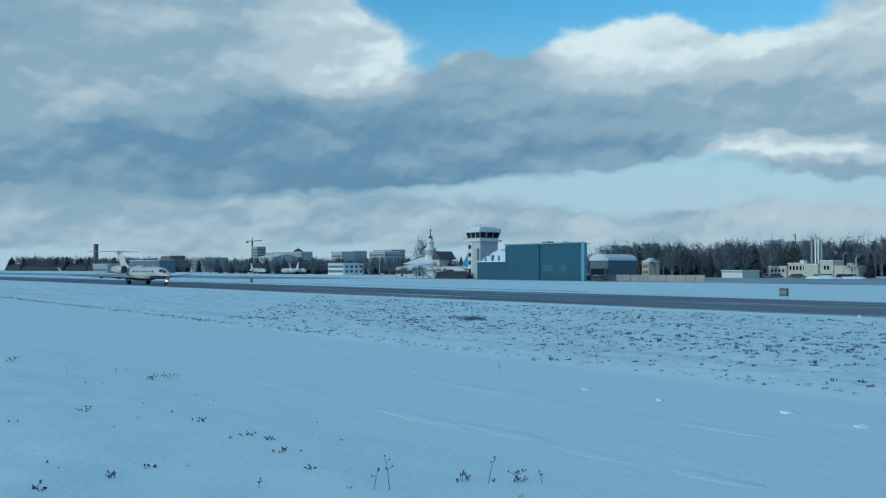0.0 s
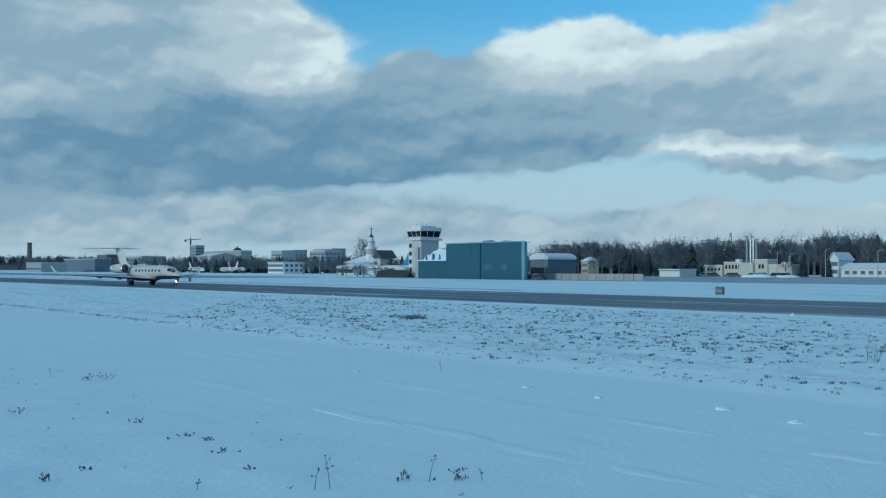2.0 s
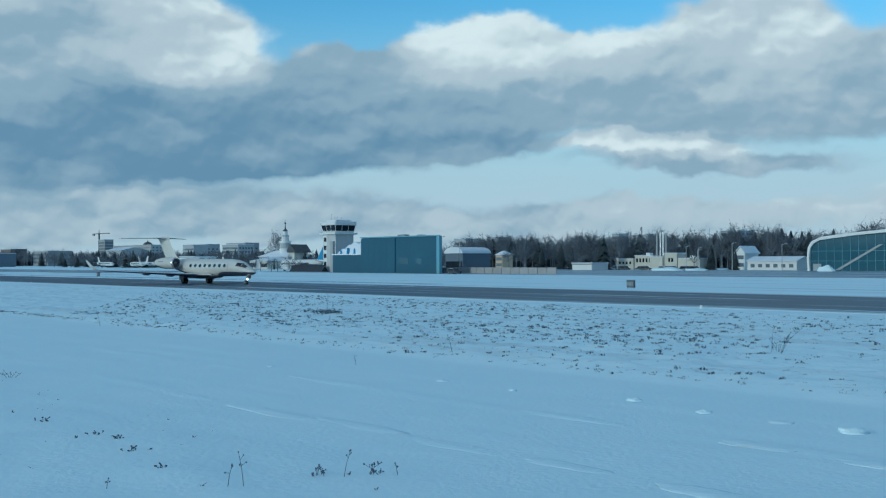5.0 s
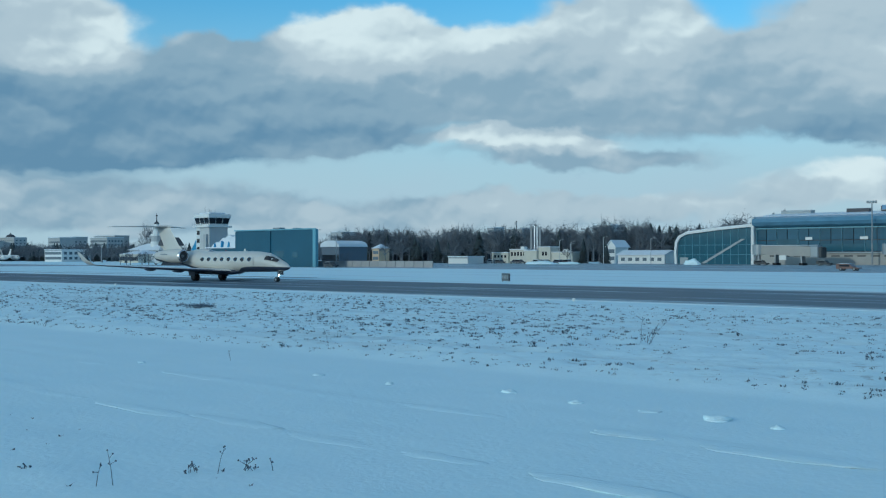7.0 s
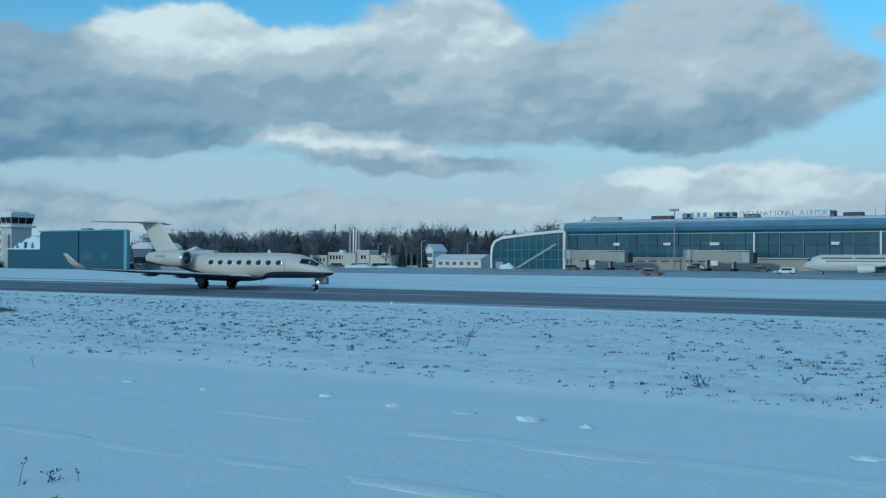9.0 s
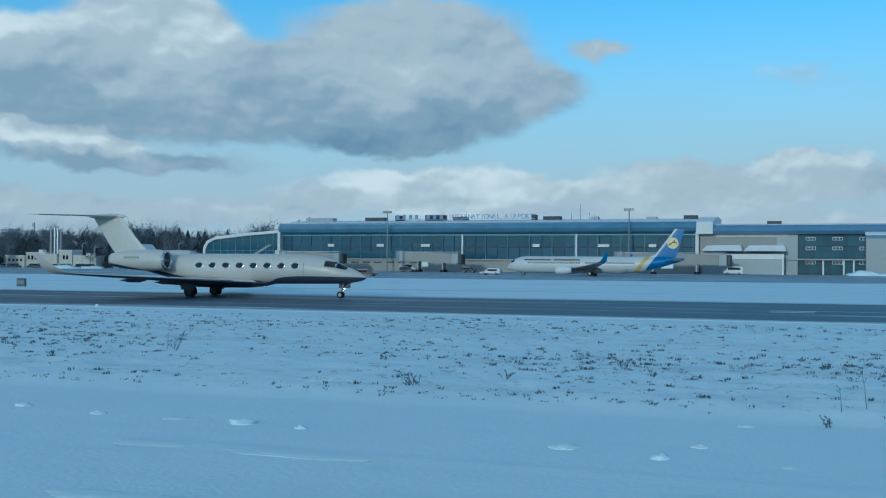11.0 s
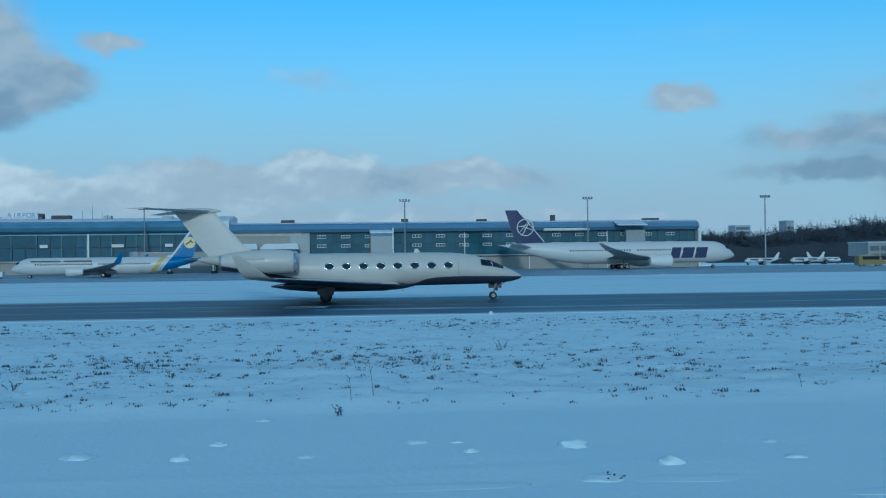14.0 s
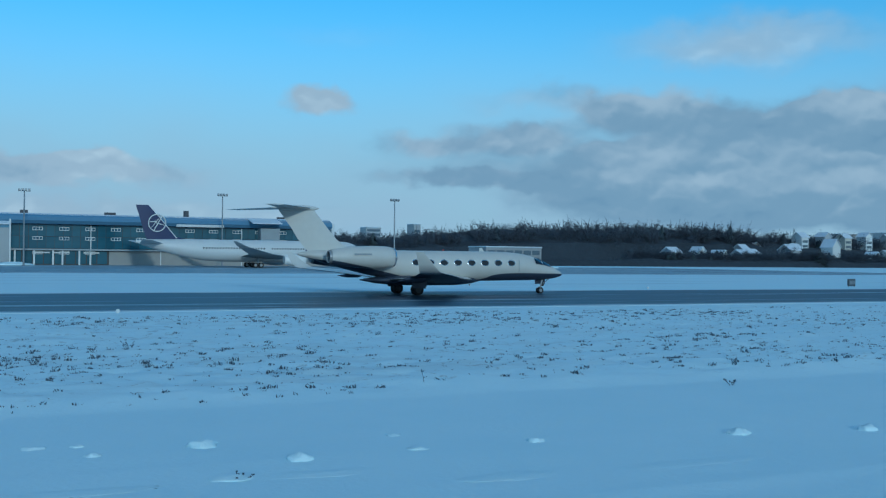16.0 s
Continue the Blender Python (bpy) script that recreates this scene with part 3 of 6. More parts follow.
    add_rod(add, (0.1, 0, 0.75), (0.95, 0, 1.3), 0.04)
    add_rod(add, (-0.02, 0, 0.62), (-0.25, 0, 0.5), 0.03)
    part("drag_brace", add, "steel", g)
    part("gear_door", box(-0.3, 0.75, 0.32, 0.35, 0.85, 1.3), "navy", g)
    for s in (-1, 1):
        wheel("tyre", g, 0, s * 0.17, 0.28, 0.16)
    lamp = part("lamp_housing", loft([ellipse(q, 0, 0.80, r, r, 16) for q, r in ((0.18, 0.06), (0.22, 0.15), (0.37, 0.15), (0.37, 0.135), (0.28, 0.13))], False), "dark", g, "dark lamp housing")
    part("landing_light", rod((0.26, 0, 0.80), (0.29, 0, 0.80), 0.13, seg=16), "lens", lamp, "glowing white landing light")
    for s in (-1, 1):
        g = part("main_gear", rod((-13.1, s * 2.15, 0.45), (-13.0, s * 1.95, 1.3), 0.13), "steel", j, "main gear leg")
        part("gear_door", loft([[(-13.72, y, 0.60), (-12.55, y, 0.55), (-12.35, y, 1.36), (-13.85, y, 1.36)] for y in (s * 2.66 - 0.03, s * 2.66 + 0.03)]), "navy", g, "dark main gear door")
        part("torque_link", rod((-13.45, s * 2.15, 0.5), (-13.35, s * 2.02, 1.05), 0.07), "dark", g)
        part("side_brace", rod((-13.1, s * 2.1, 0.7), (-12.6, s * 1.2, 1.2), 0.06), "steel", g)
        for o in (-0.24, 0.24):
            wheel("tyre", g, -13.1, s * 2.15 + o, 0.46, 0.30, "dark")
    part("beacon", rod((N - 12, 0, 3.69), (N - 12, 0, 3.88), 0.09, 0.04, 10), "red", j)
    part("antenna", upright([(N - 8.0, 3.69, 0.5, 0.06), (N - 8.2, 4.02, 0.25, 0.06)]), "jetwhite", j)
    part("belly_beacon", rod((N - 9.4, 0, 0.70), (N - 9.4, 0, 0.85), 0.05, 0.09, 10), "white", j)
    return j


jet = business_jet()


# ---- parked airliners; origin under the nose, nose towards +x ----
def airliner(name, label, L, zc, R, fin_h, paint, finmat, wing_x, half, nac, turn, x, y, finrake=1.0):
    """L length, zc height of the axis, R radius of the body, wing_x its wing root from the nose, half span, nac (from nose, y, z, radius, length)."""
    a = thing(name, x, y, 0.03, turn, label, "aircraft")
    pr = [(0.0, 0.05, -0.35), (0.012, 0.30, -0.28), (0.03, 0.55, -0.17), (0.055, 0.80, -0.06), (0.085, 0.95, 0.0), (0.12, 1.0, 0.0), (0.64, 1.0, 0.0), (0.72, 0.95, 0.06), (0.80, 0.80, 0.20), (0.88, 0.56, 0.42), (0.95, 0.30, 0.62), (0.99, 0.10, 0.74)]
    part("fuselage", loft([ellipse(-L * d, 0, zc + R * o, R * r * 0.98, R * r, 28) for d, r, o in pr]), paint, a, smooth=40)
    fx = -L * 0.835
    part("fin", upright([(fx + L * 0.060, zc + R * 0.85, L * 0.165, 0.03), (fx + L * 0.002, zc + R * 1.25, L * 0.118, 0.07), (fx - L * 0.105 * finrake, fin_h, L * 0.050, 0.08)]), finmat, a, smooth=40)
    for s in (-1, 1):
        part("stabilizer", wing([(-L * 0.875, R * 0.2, zc + R * 0.55, L * 0.10, 0.09), (-L * 0.958, half * 0.34, zc + R * 0.85, L * 0.035, 0.08)], s), "white", a, smooth=40)
        w = part("wing", wing([(wing_x, R * 0.6, zc - R * 0.55, L * 0.215, 0.12), (wing_x - half * 0.24, half * 0.36, zc - R * 0.30, L * 0.105, 0.11), (wing_x - half * 0.60, half * 0.92, zc + R * 0.25, L * 0.042, 0.10)], s), "panel", a, smooth=40)
        part("winglet", loft([[(wing_x - half * 0.60 - dx + px, s * (half * 0.92 + dy + py), zc + R * 0.25 + dz) for px, py in aerofoil(c, 0.08)] for dx, dy, dz, c in ((0, 0, 0, L * 0.042), (half * 0.05, half * 0.04, R * 0.15, L * 0.034), (half * 0.13, half * 0.075, R * (1.15 if finmat == "paint737" else 0.5), L * 0.012))]), "blue" if finmat == "paint737" else "panel", w, smooth=50)
        nx, ny, nz, nr, nl = nac
        n = part("engine_nacelle", loft([ellipse(nx - nl * d, s * ny, nz, nr * r, nr * r, 24) for d, r in ((0, 0.90), (0.04, 0.98), (0.3, 1.0), (0.7, 0.90), (1.0, 0.66))]), "white", a, smooth=50)
        part("intake", rod((nx - 0.02, s * ny, nz), (nx + 0.03, s * ny, nz), nr * 0.84, seg=22), "dark", n, "dark engine intake")
        part("pylon", box(nx - nl * 1.1, nx - nl * 0.3, min(s * ny - 0.15, s * ny + 0.15), max(s * ny - 0.15, s * ny + 0.15), nz + nr * 0.7, zc - R * 0.28), "white", a)
        mg = part("main_gear", rod((wing_x - L * 0.15, s * R * 1.45, 0.6), (wing_x - L * 0.15, s * R * 1.3, zc - R * 0.5), 0.2), "steel", a)
        rw = 0.56 if L < 50 else 0.68
        for ax in ((0.0,) if L < 50 else (-0.75, 0.75)):
            for o in (-0.45, 0.45):
                wheel("tyre", mg, wing_x - L * 0.15 + ax, s * R * 1.45 + o, rw, 0.4)
    ng = part("nose_gear", rod((-L * 0.095, 0, 0.4), (-L * 0.09, 0, zc - R * 0.85), 0.12), "steel", a)
    for s in (-1, 1):
        wheel("tyre", ng, -L * 0.095, s * 0.25, 0.42, 0.25)
    # cabin windows along both sides
    nwin = 46 if L < 50 else 52
    for s in (-1, 1):
        for i in range(nwin):
            px = -L * (0.135 + 0.60 * i / nwin)
            if abs(px - (wing_x - L * 0.1)) < 0.6:
                continue
            ob = new("window", WIN[L > 50])
            ob.parent = a
            ob.location = (px, s * (R * 0.98 * math.cos(0.22)), zc + R * 0.22)
    for s in (-1, 1):
        ring = [(-L * 0.028, s * R * 0.40, zc + R * 0.27), (-L * 0.040, s * R * 0.58, zc + R * 0.33), (-L * 0.046, s * R * 0.55, zc + R * 0.55), (-L * 0.036, s * R * 0.30, zc + R * 0.42)]
        part("windscreen", loft([[(p[0] + q, p[1] * (1 + q), p[2] + q) for p in ring] for q in (-0.15, 0.08)]), "black", a, "dark cockpit windscreen")
    return a


WIN = []
for big in (0, 1):
    b = box(-0.14 - 0.02 * big, 0.14 + 0.02 * big, -0.07, 0.07, -0.19 - 0.03 * big, 0.19 + 0.03 * big, 0.05)
    me = bpy.data.meshes.new("window")
    b.to_mesh(me)
    b.free()
    me.materials.append(M["black"])
    WIN.append(me)

blue_tail = airliner("airliner", "white narrow-body airliner with blue tail, parked before the terminal", 42.0, 2.55, 1.95, 10.9, "paint737", "paint737", -14.2, 17.2, (-13.0, 4.9, 1.35, 0.98, 3.6), 180, -68.7, 250)
for s in (-1, 1):
    d = part("tail_disc", rod((-39.0, s * 0.16, 7.6), (-39.0, s * 0.30, 7.6), 1.28, seg=28), "gold", blue_tail, "yellow disc on the fin")
    bm = bmesh.new()
    for q, (ax, az, bx, bz) in enumerate(((-38.1, 7.2, -39.2, 7.9), (-39.2, 7.9, -39.9, 7.6), (-38.9, 7.7, -39.4, 8.25))):
        add_rod(bm, (ax, s * 0.32, az), (bx, s * 0.32, bz), 0.16, 0.08, 6)
    part("disc_emblem", bm, "slate", d)
part("title_bar", box(-11.0, -4.6, 1.62, 1.80, 3.55, 3.85), "navy", blue_tail, "dark title bars on the side")
part("title_bar", box(-17.8, -11.7, 1.62, 1.80, 3.55, 3.85), "navy", blue_tail)

wide = airliner("airliner_widebody", "white wide-body airliner with navy tail, parked on the apron", 62.5, 4.35, 2.85, 15.7, "linerwhite", "finnavy", -22.0, 30.0, (-20.5, 9.6, 2.1, 1.62, 5.6), 0, 109.5, 279)
for s in (-1, 1):
    ring = [[(-56.6 + (2.15 + 0.13 * math.cos(v)) * math.cos(u), s * (0.42 + 0.13 * math.sin(v)), 11.2 + (2.15 + 0.13 * math.cos(v)) * math.sin(u)) for v in [math.pi * i / 3 for i in range(6)]] for u in [2 * math.pi * i / 32 for i in range(33)]]
    bm = loft(ring, False)
    add_rod(bm, (-57.4, s * 0.42, 9.3), (-55.4, s * 0.42, 12.9), 0.14, 0.14, 6)
    add_rod(bm, (-56.8, s * 0.42, 11.6), (-58.6, s * 0.42, 11.4), 0.16, 0.08, 6)
    add_rod(bm, (-56.8, s * 0.42, 11.2), (-54.8, s * 0.42, 10.6), 0.16, 0.08, 6)
    add_rod(bm, (-56.3, s * 0.42, 12.2), (-58.0, s * 0.42, 10.0), 0.13, 0.06, 6)
    part("fin_emblem", bm, "white", wide, "white ring emblem on the fin")
    part("fin_edge", rod((-51.6, s * 0.05, 7.4), (-57.6, s * 0.05, 14.6), 0.16, 0.10, 6), "white", wide)
    # plain blocks in the place of the big title
    for i, (x0, x1, sl) in enumerate(((-18.2, -15.4, 0), (-15.1, -11.8, 0), (-11.5, -8.2, 0))):
        bm = bmesh.new()
        ys = sorted((s * 2.40, s * 2.84))
        add_loft(bm, [[(x0 - 0.30, y, 2.85), (x1 - 0.60, y, 2.85), (x1 + 0.05, y, 5.55), (x0 + 0.35, y, 5.55)] for y in ys])
        part("title_block", bm, "finnavy", wide, "navy block of the title")


# ---- the terminal ----
def pane_row(parent, name, x0, x1, n, y, z0, z1, material, gap=0.12, depth=0.12):
    """Panes side by side, sharing one mesh."""
    w = (x1 - x0) / n
    b = box(-w / 2 + gap, w / 2 - gap, -depth, depth, z0 - (z0 + z1) / 2 + gap, z1 - (z0 + z1) / 2 - gap)
    me = bpy.data.meshes.new(name)
    b.to_mesh(me)
    b.free()
    me.materials.append(M[material])
    for i in range(n):
        ob = new(name, me)
        ob.parent = parent
        ob.location = (x0 + w * (i + 0.5), y, (z0 + z1) / 2)


def terminal():
    t = thing("terminal_hall", 0, 320, 0, 0, "long glass terminal hall with snowy curved roof", "terminal")
    # Solid core; the darkness of unlit rooms is put into its colour.
    part("wall", box(-165, -31, 0.6, 46, 0, 11.6), "dark", t, "solid core behind the glazing, coloured dark as the unlit interior")
    part("plinth", box(-165, -31.4, 0.2, 0.62, 0, 3.55, 0.05), "beige", t, "beige panelled ground floor")
    part("ledge", box(-165, -31.4, -0.5, 0.62, 3.55, 4.0, 0.05), "panel", t)
    # curved eave and roof
    out = [(0.0, 11.6), (-1.6, 12.4), (-2.2, 13.4), (-1.6, 14.6), (0.5, 15.3), (0.9, 15.1), (0.9, 11.6)]
    part("eave", loft([[(x, y, z) for y, z in out] for x in (-165, -30.2)]), "glass_up", t, "curved glass eave with the sky's blue in its colour", smooth=30)
    top = [(0.3, 15.25), (6, 16.0), (18, 16.7), (34, 16.2), (46, 13.5), (46, 12.5), (0.6, 12.5)]
    part("roof", loft([[(x, y, z + 0.06) for y, z in top] for x in (-163, -29.5)]), "roof", t, "snow-covered arched roof", smooth=30)
    arch = [(-2.5, 11.5), (-2.6, 13.6), (-1.8, 15.0), (0.5, 15.8), (8, 16.6), (18, 17.2), (30, 16.9), (30, 16.3), (18, 16.5), (8, 15.9), (1.0, 15.1), (-1.1, 14.3), (-1.8, 13.3), (-1.6, 11.5)]
    part("arch_frame", loft([[(x, y, z) for y, z in arch] for x in (-31.2, -26.6)]), "white", t, "white curved roof end frame", smooth=30)
    part("arch_roof", loft([[(x, y, z) for y, z in [(0.5, 15.2), (8, 16.2), (30, 16.4), (30, 13), (0.5, 13)]] for x in (-29.6, -26.7)]), "roof", t)
    part("end_post", box(-31.6, -30.6, -1.0, 0.3, 0, 12.2, 0.1), "white", t, "white end post")
    part("end_post", box(-165.6, -164.6, -1.6, 0.3, 0, 15.2, 0.1), "white", t)
    part("rail", box(-164.6, -31.6, -0.35, 0.2, 11.2, 11.6), "teal_light", t)
    pane_row(t, "pane", -164.6, -31.6, 38, 0.3, 4.0, 7.6, "glass")
    pane_row(t, "pane", -164.6, -31.6, 38, 0.3, 7.6, 11.2, "glass")
    for i in range(20):
        x = -164.4 + i * 6.95
        part("mullion", box(x - 0.05, x + 0.05, 0.0, 0.3, 4.0, 11.2), "teal_light", t)
    for x in (-102.3, -66.5):
        part("column", box(x - 0.28, x + 0.28, -0.6, 0.0, 3.9, 11.6, 0.08), "white", t, "white facade column")
    for x, w in ((-148, 2.2), (-131, 2.4), (-116, 3.0), (-80, 2.2), (-60, 3.4), (-45, 2.2)):
        part("sign_panel", box(x, x + w, -0.35, -0.2, 7.7, 8.6, 0.03), "white", t, "pale panel behind the glazing")
    for x0, x1, z0, z1 in ((-120, -109, 8.8, 10.9), (-94, -82, 8.4, 10.8), (-76, -70, 8.2, 10.9), (-56, -44, 8.2, 10.6), (-158, -150, 5, 8), (-143, -126, 4.4, 6.4)):
        part("blind", box(x0, x1, 0.10, 0.16, z0, z1), "teal_glass", t, "paler glazed bay")
    for i in range(11):
        x = -160 + i * 4.0
        part("louvre", box(x, x + 2.6, 0.12, 0.22, 2.55, 2.95), "dark", t)
    for x in (-77.5, -75.3, -64, -61.5, -59, -48, -39):
        part("door", box(x, x + 1.5, 0.08, 0.22, 0.05, 2.4), "panel", t)
    # roof plant
    for x, y, w, h in ((-160, 8, 10, 1.3), (-139, 9, 7, 1.4), (-128, 8, 2.4, 1.9), (-118, 9, 6.5, 2.1), (-109.5, 12, 4.5, 1.6), (-83.2, 11, 1.3, 2.1), (-79.5, 11, 5.5, 1.5), (-64, 9, 2.2, 1.2), (-47, 9, 3, 1.0), (-36, 9, 4, 1.4)):
        part("roof_unit", box(x, x + w, y, y + 3, 15.8, 16.0 + h, 0.08), "slate" if h > 1.35 else "panel", t, "roof plant unit")
    for x, h in ((-67.2, 4.6), (-70.0, 2.2), (-64.4, 1.9), (-62.9, 1.2), (-112, 2.6), (-104, 2.4)):
        part("aerial", rod((x, 9, 16), (x, 9, 16.6 + h), 0.07, 0.03, 5), "dark", t)
    return t


terminal()


def lettering(text, x, y, z, size, parent, material):
    cu = bpy.data.curves.new("letter", "FONT")
    cu.body, cu.size, cu.extrude, cu.space_character = text, size, 0.06, 1.08
    tmp = new("letter_tmp", cu)
    bpy.context.view_layer.update()
    me = bpy.data.meshes.new_from_object(tmp.evaluated_get(bpy.context.evaluated_depsgraph_get()))
    bpy.data.objects.remove(tmp)
    me.materials.clear()
    me.materials.append(M[material])
    ob = new("letter", me)
    ob.parent = parent
    wide_now = max(v.co.x for v in me.vertices) - min(v.co.x for v in me.vertices)
    ob.matrix_basis = pose(x, y, z, 90, 0, 0)
    return ob, wide_now


roof_sign = thing("roof_sign", 0, 326.5, 16.0, 0, "blue letters of the roof sign on a steel rack", "sign")
for i, ch in enumerate("INTERNATIONAL AIRPORT"):
    if ch != " ":
        letter, wide_now = lettering(ch, -109.5 + i * 1.335, 0, 0.75, 2.0, roof_sign, "ltblue")
        letter.location.x += (1.335 - wide_now) / 2
for i, x in enumerate((-127.0, -124.8, -122.6, -120.6, -116.6, -114.4, -112.2)):
    part("letter_bar", box(x, x + 1.1, -0.06, 0.06, 0.75, 2.05, 0.03), "ltblue", roof_sign)
part("rack", box(-128, -81, 0.15, 0.25, 0.55, 0.68), "steel", roof_sign)
for i in range(12):
    part("strut", box(-127.5 + i * 4.2, -127.4 + i * 4.2, 0.15, 0.25, -0.4, 0.55), "steel", roof_sign)


def glass_wing():
    g = thing("glass_wing", 0, 320, 0, 0, "low glass wing with white rounded frame at the terminal's end", "terminal")
    line = [(-194.0, 0), (-194.2, 4), (-193.9, 7.6), (-192.6, 9.6), (-189.8, 10.8), (-178, 12.0), (-165.7, 12.9)]
    inner = [(-193.2, 0), (-193.4, 4), (-193.0, 7.3), (-191.9, 8.9), (-189.5, 10.0), (-178, 11.25), (-165.7, 12.15)]
    bm = bmesh.new()
    for (a, b), (c, d) in zip(zip(line, line[1:]), zip(inner, inner[1:])):
        add_loft(bm, [[(p[0], y, p[1]) for p in (a, b, d, c)] for y in (-0.6, 0.4)])
    part("frame", bm, "white", g, "white rounded frame")
    part("body", extrude_y(inner + [(-165.7, 0)], 0.3, 30), "teal_glass", g, "teal glazing")
    part("roof", loft([[(x, y, z) for y in (0.4, 30)] + [(x, y, z + 0.25) for y in (30, 0.4)] for x, z in ((-190, 10.8), (-178, 12.0), (-165.7, 12.9))]), "roof", g)
    for i in range(9):
        x = -190.5 + i * 2.8
        top = np.interp(x, [q[0] for q in inner[4:]], [q[1] for q in inner[4:]])
        part("mullion", box(x - 0.06, x + 0.06, 0.18, 0.3, 0, top), "teal_light", g)
    for z in (3.2, 6.4):
        part("transom", box(-192.8, -165.8, 0.18, 0.28, z - 0.06, z + 0.06), "teal_light", g)
    part("stair", loft([[(x, y, z) for x, z in ((-184.5, 0.3), (-183, 0.3), (-168.4, 8.3), (-169.8, 8.3))] for y in (0.05, 0.2)]), "panel", g, "pale stair behind the glass")
    part("doors", box(-192.3, -189.4, 0.05, 0.22, 0, 2.3), "panel", g)


glass_wing()


def office_wing():
    o = thing("office_wing", 0, 320, 0, 0, "long two-storey glazed terminal wing with blue eave", "terminal")
    # Solid core, coloured dark like unlit rooms.
    part("wall", box(-26.5, 114.2, 1.2, 34, 0, 13.2), "dark", o)
    eave = [(0.6, 11.3), (-1.2, 11.5), (-1.9, 12.4), (-1.3, 13.5), (0.6, 14.2), (2.0, 14.3), (2.0, 11.3)]
    part("eave", loft([[(x, y, z) for y, z in eave] for x in (-26.6, 114.0)]), "eave", o, "rounded blue eave", smooth=30)
    part("roof", loft([[(x, y, z) for y, z in ((0.4, 14.2), (6, 14.6), (30, 14.8), (34, 13), (0.4, 13))] for x in (-26.4, 114.4)]), "roof", o, "snowy roof", smooth=30)
    part("gable", box(-30.4, -3.6, 0.0, 1.2, 0, 12.3, 0.1), "beige", o, "beige panelled block")
    part("gable_band", box(-26, -6, -0.12, 0.0, 10.6, 11.5, 0.04), "cream", o, "paler band")
    part("parapet", box(-9.2, -3.5, -0.1, 0.0, 0, 12.2, 0.04), "panel", o)
    part("annex", box(-29.4, -7.4, -5.0, 0.0, 0, 5.8, 0.1), "panel", o, "low grey annex")
    part("annex_band", box(-29.5, -7.3, -5.15, -5.0, 4.3, 5.8, 0.05), "white", o)
    for x0, x1 in ((-29.4, -18.3), (-17.8, -6.6)):
        part("annex_roof", loft([[(x, y, z) for x, z in ((x0, 6.8 + q), (x0 + 1.6 * (1 - q), 8.2), (x1 - 0.4, 8.3), (x1, 6.9), (x1, 6.6), (x0, 6.6))] for y, q in ((-5.2, 0.0), (-0.1, 0.4))]), "roof", o, "snow-laden canopy roof")
    part("annex_post", box(-7.6, -7.1, -5.2, -4.7, 0, 5.9), "white", o)
    # glazed floors
    pane_row(o, "pane", -3.4, 14.0, 8, 1.0, 4.6, 8.0, "teal_glass", 0.06)
    pane_row(o, "pane", -3.4, 14.0, 8, 1.0, 8.0, 11.3, "teal_glass", 0.06)
    pane_row(o, "pane", 21.2, 113.4, 40, 1.0, 4.6, 8.0, "teal_glass", 0.06)
    pane_row(o, "pane", 21.2, 113.4, 40, 1.0, 8.0, 11.3, "teal_glass", 0.06)
    pane_row(o, "ground_pane", -3.4, 14.0, 6, 1.0, 0.2, 4.1, "teal_glass", 0.15)
    pane_row(o, "ground_pane", 21.2, 47.0, 9, 1.0, 0.2, 4.1, "teal_glass", 0.15)
    part("ground_wall", box(47.5, 113.8, 0.7, 1.15, 0, 4.1), "beige", o, "beige ground floor wall")
    part("ledge", box(-12, 113.8, -0.6, 1.1, 4.1, 4.55, 0.05), "panel", o)
    for z in (9.7, 7.0, 3.0):
        for i in range(16):
            x = -1.4 + i * 7.05
            if 13 < x < 22 or (z < 4 and x > 44):
                continue
            f = part("window_frame", box(x, x + 2.7, 0.66, 0.9, z, z + 0.95, 0.04), "white", o)
            for q in (0.15, 1.0, 1.85):
                part("pane", box(x + q, x + q + 0.7, 0.62, 0.67, z + 0.15, z + 0.8), "glass", f)
    for x in (3.0, 8.4, 11.0, 22.0, 27.0, 32.0, 34.5, 39.0, 42.0):
        part("pillar", box(x, x + 0.45, -0.3, 0.2, 0, 4.1), "white", o)
    for x in (27.2, 32.5, 40.5):
        part("door_frame", box(x, x + 4.2, 0.5, 0.86, 3.3, 3.7), "white", o)
    for x in (42.4, 62, 86):
        part("downpipe", box(x - 0.12, x + 0.12, 0.5, 0.75, 0, 11.2), "white", o)
    part("stair_tower", box(14.2, 20.6, -3.0, 1.0, 0, 10.2, 0.1), "panel", o, "grey stair tower")
    part("stair_roof", loft([[(x, y, z) for x in (14.0, 20.9) for y, z in ()] or [(14.0, y, z), (20.9, y, z), (20.9, y, z + 0.35), (14.0, y, z + 0.35)] for y, z in ((-3.3, 11.0), (1.0, 12.7))]), "roof", o, "sloping snowy roof")
    part("stair_head", box(14.2, 20.6, -2.7, 1.0, 10.2, 11.2), "glass_up", o)
    part("stair_side", box(20.6, 21.0, -2.9, 1.0, 0, 12.6), "white", o)
    part("light_band", box(66, 80, -1.75, -0.2, 11.35, 12.1, 0.1), "white", o, "white band below the eave")
    part("tower_bay", box(91, 97, -2.4, 1.0, 4.0, 11.4, 0.1), "panel", o, "grey projecting bay")
    part("tower_bay_roof", loft([[(x, y, z) for y, z in ((-6.5, 12.6), (1.0, 14.2), (1.0, 14.5), (-6.5, 12.9))] for x in (87.5, 96.5)]), "roof", o)
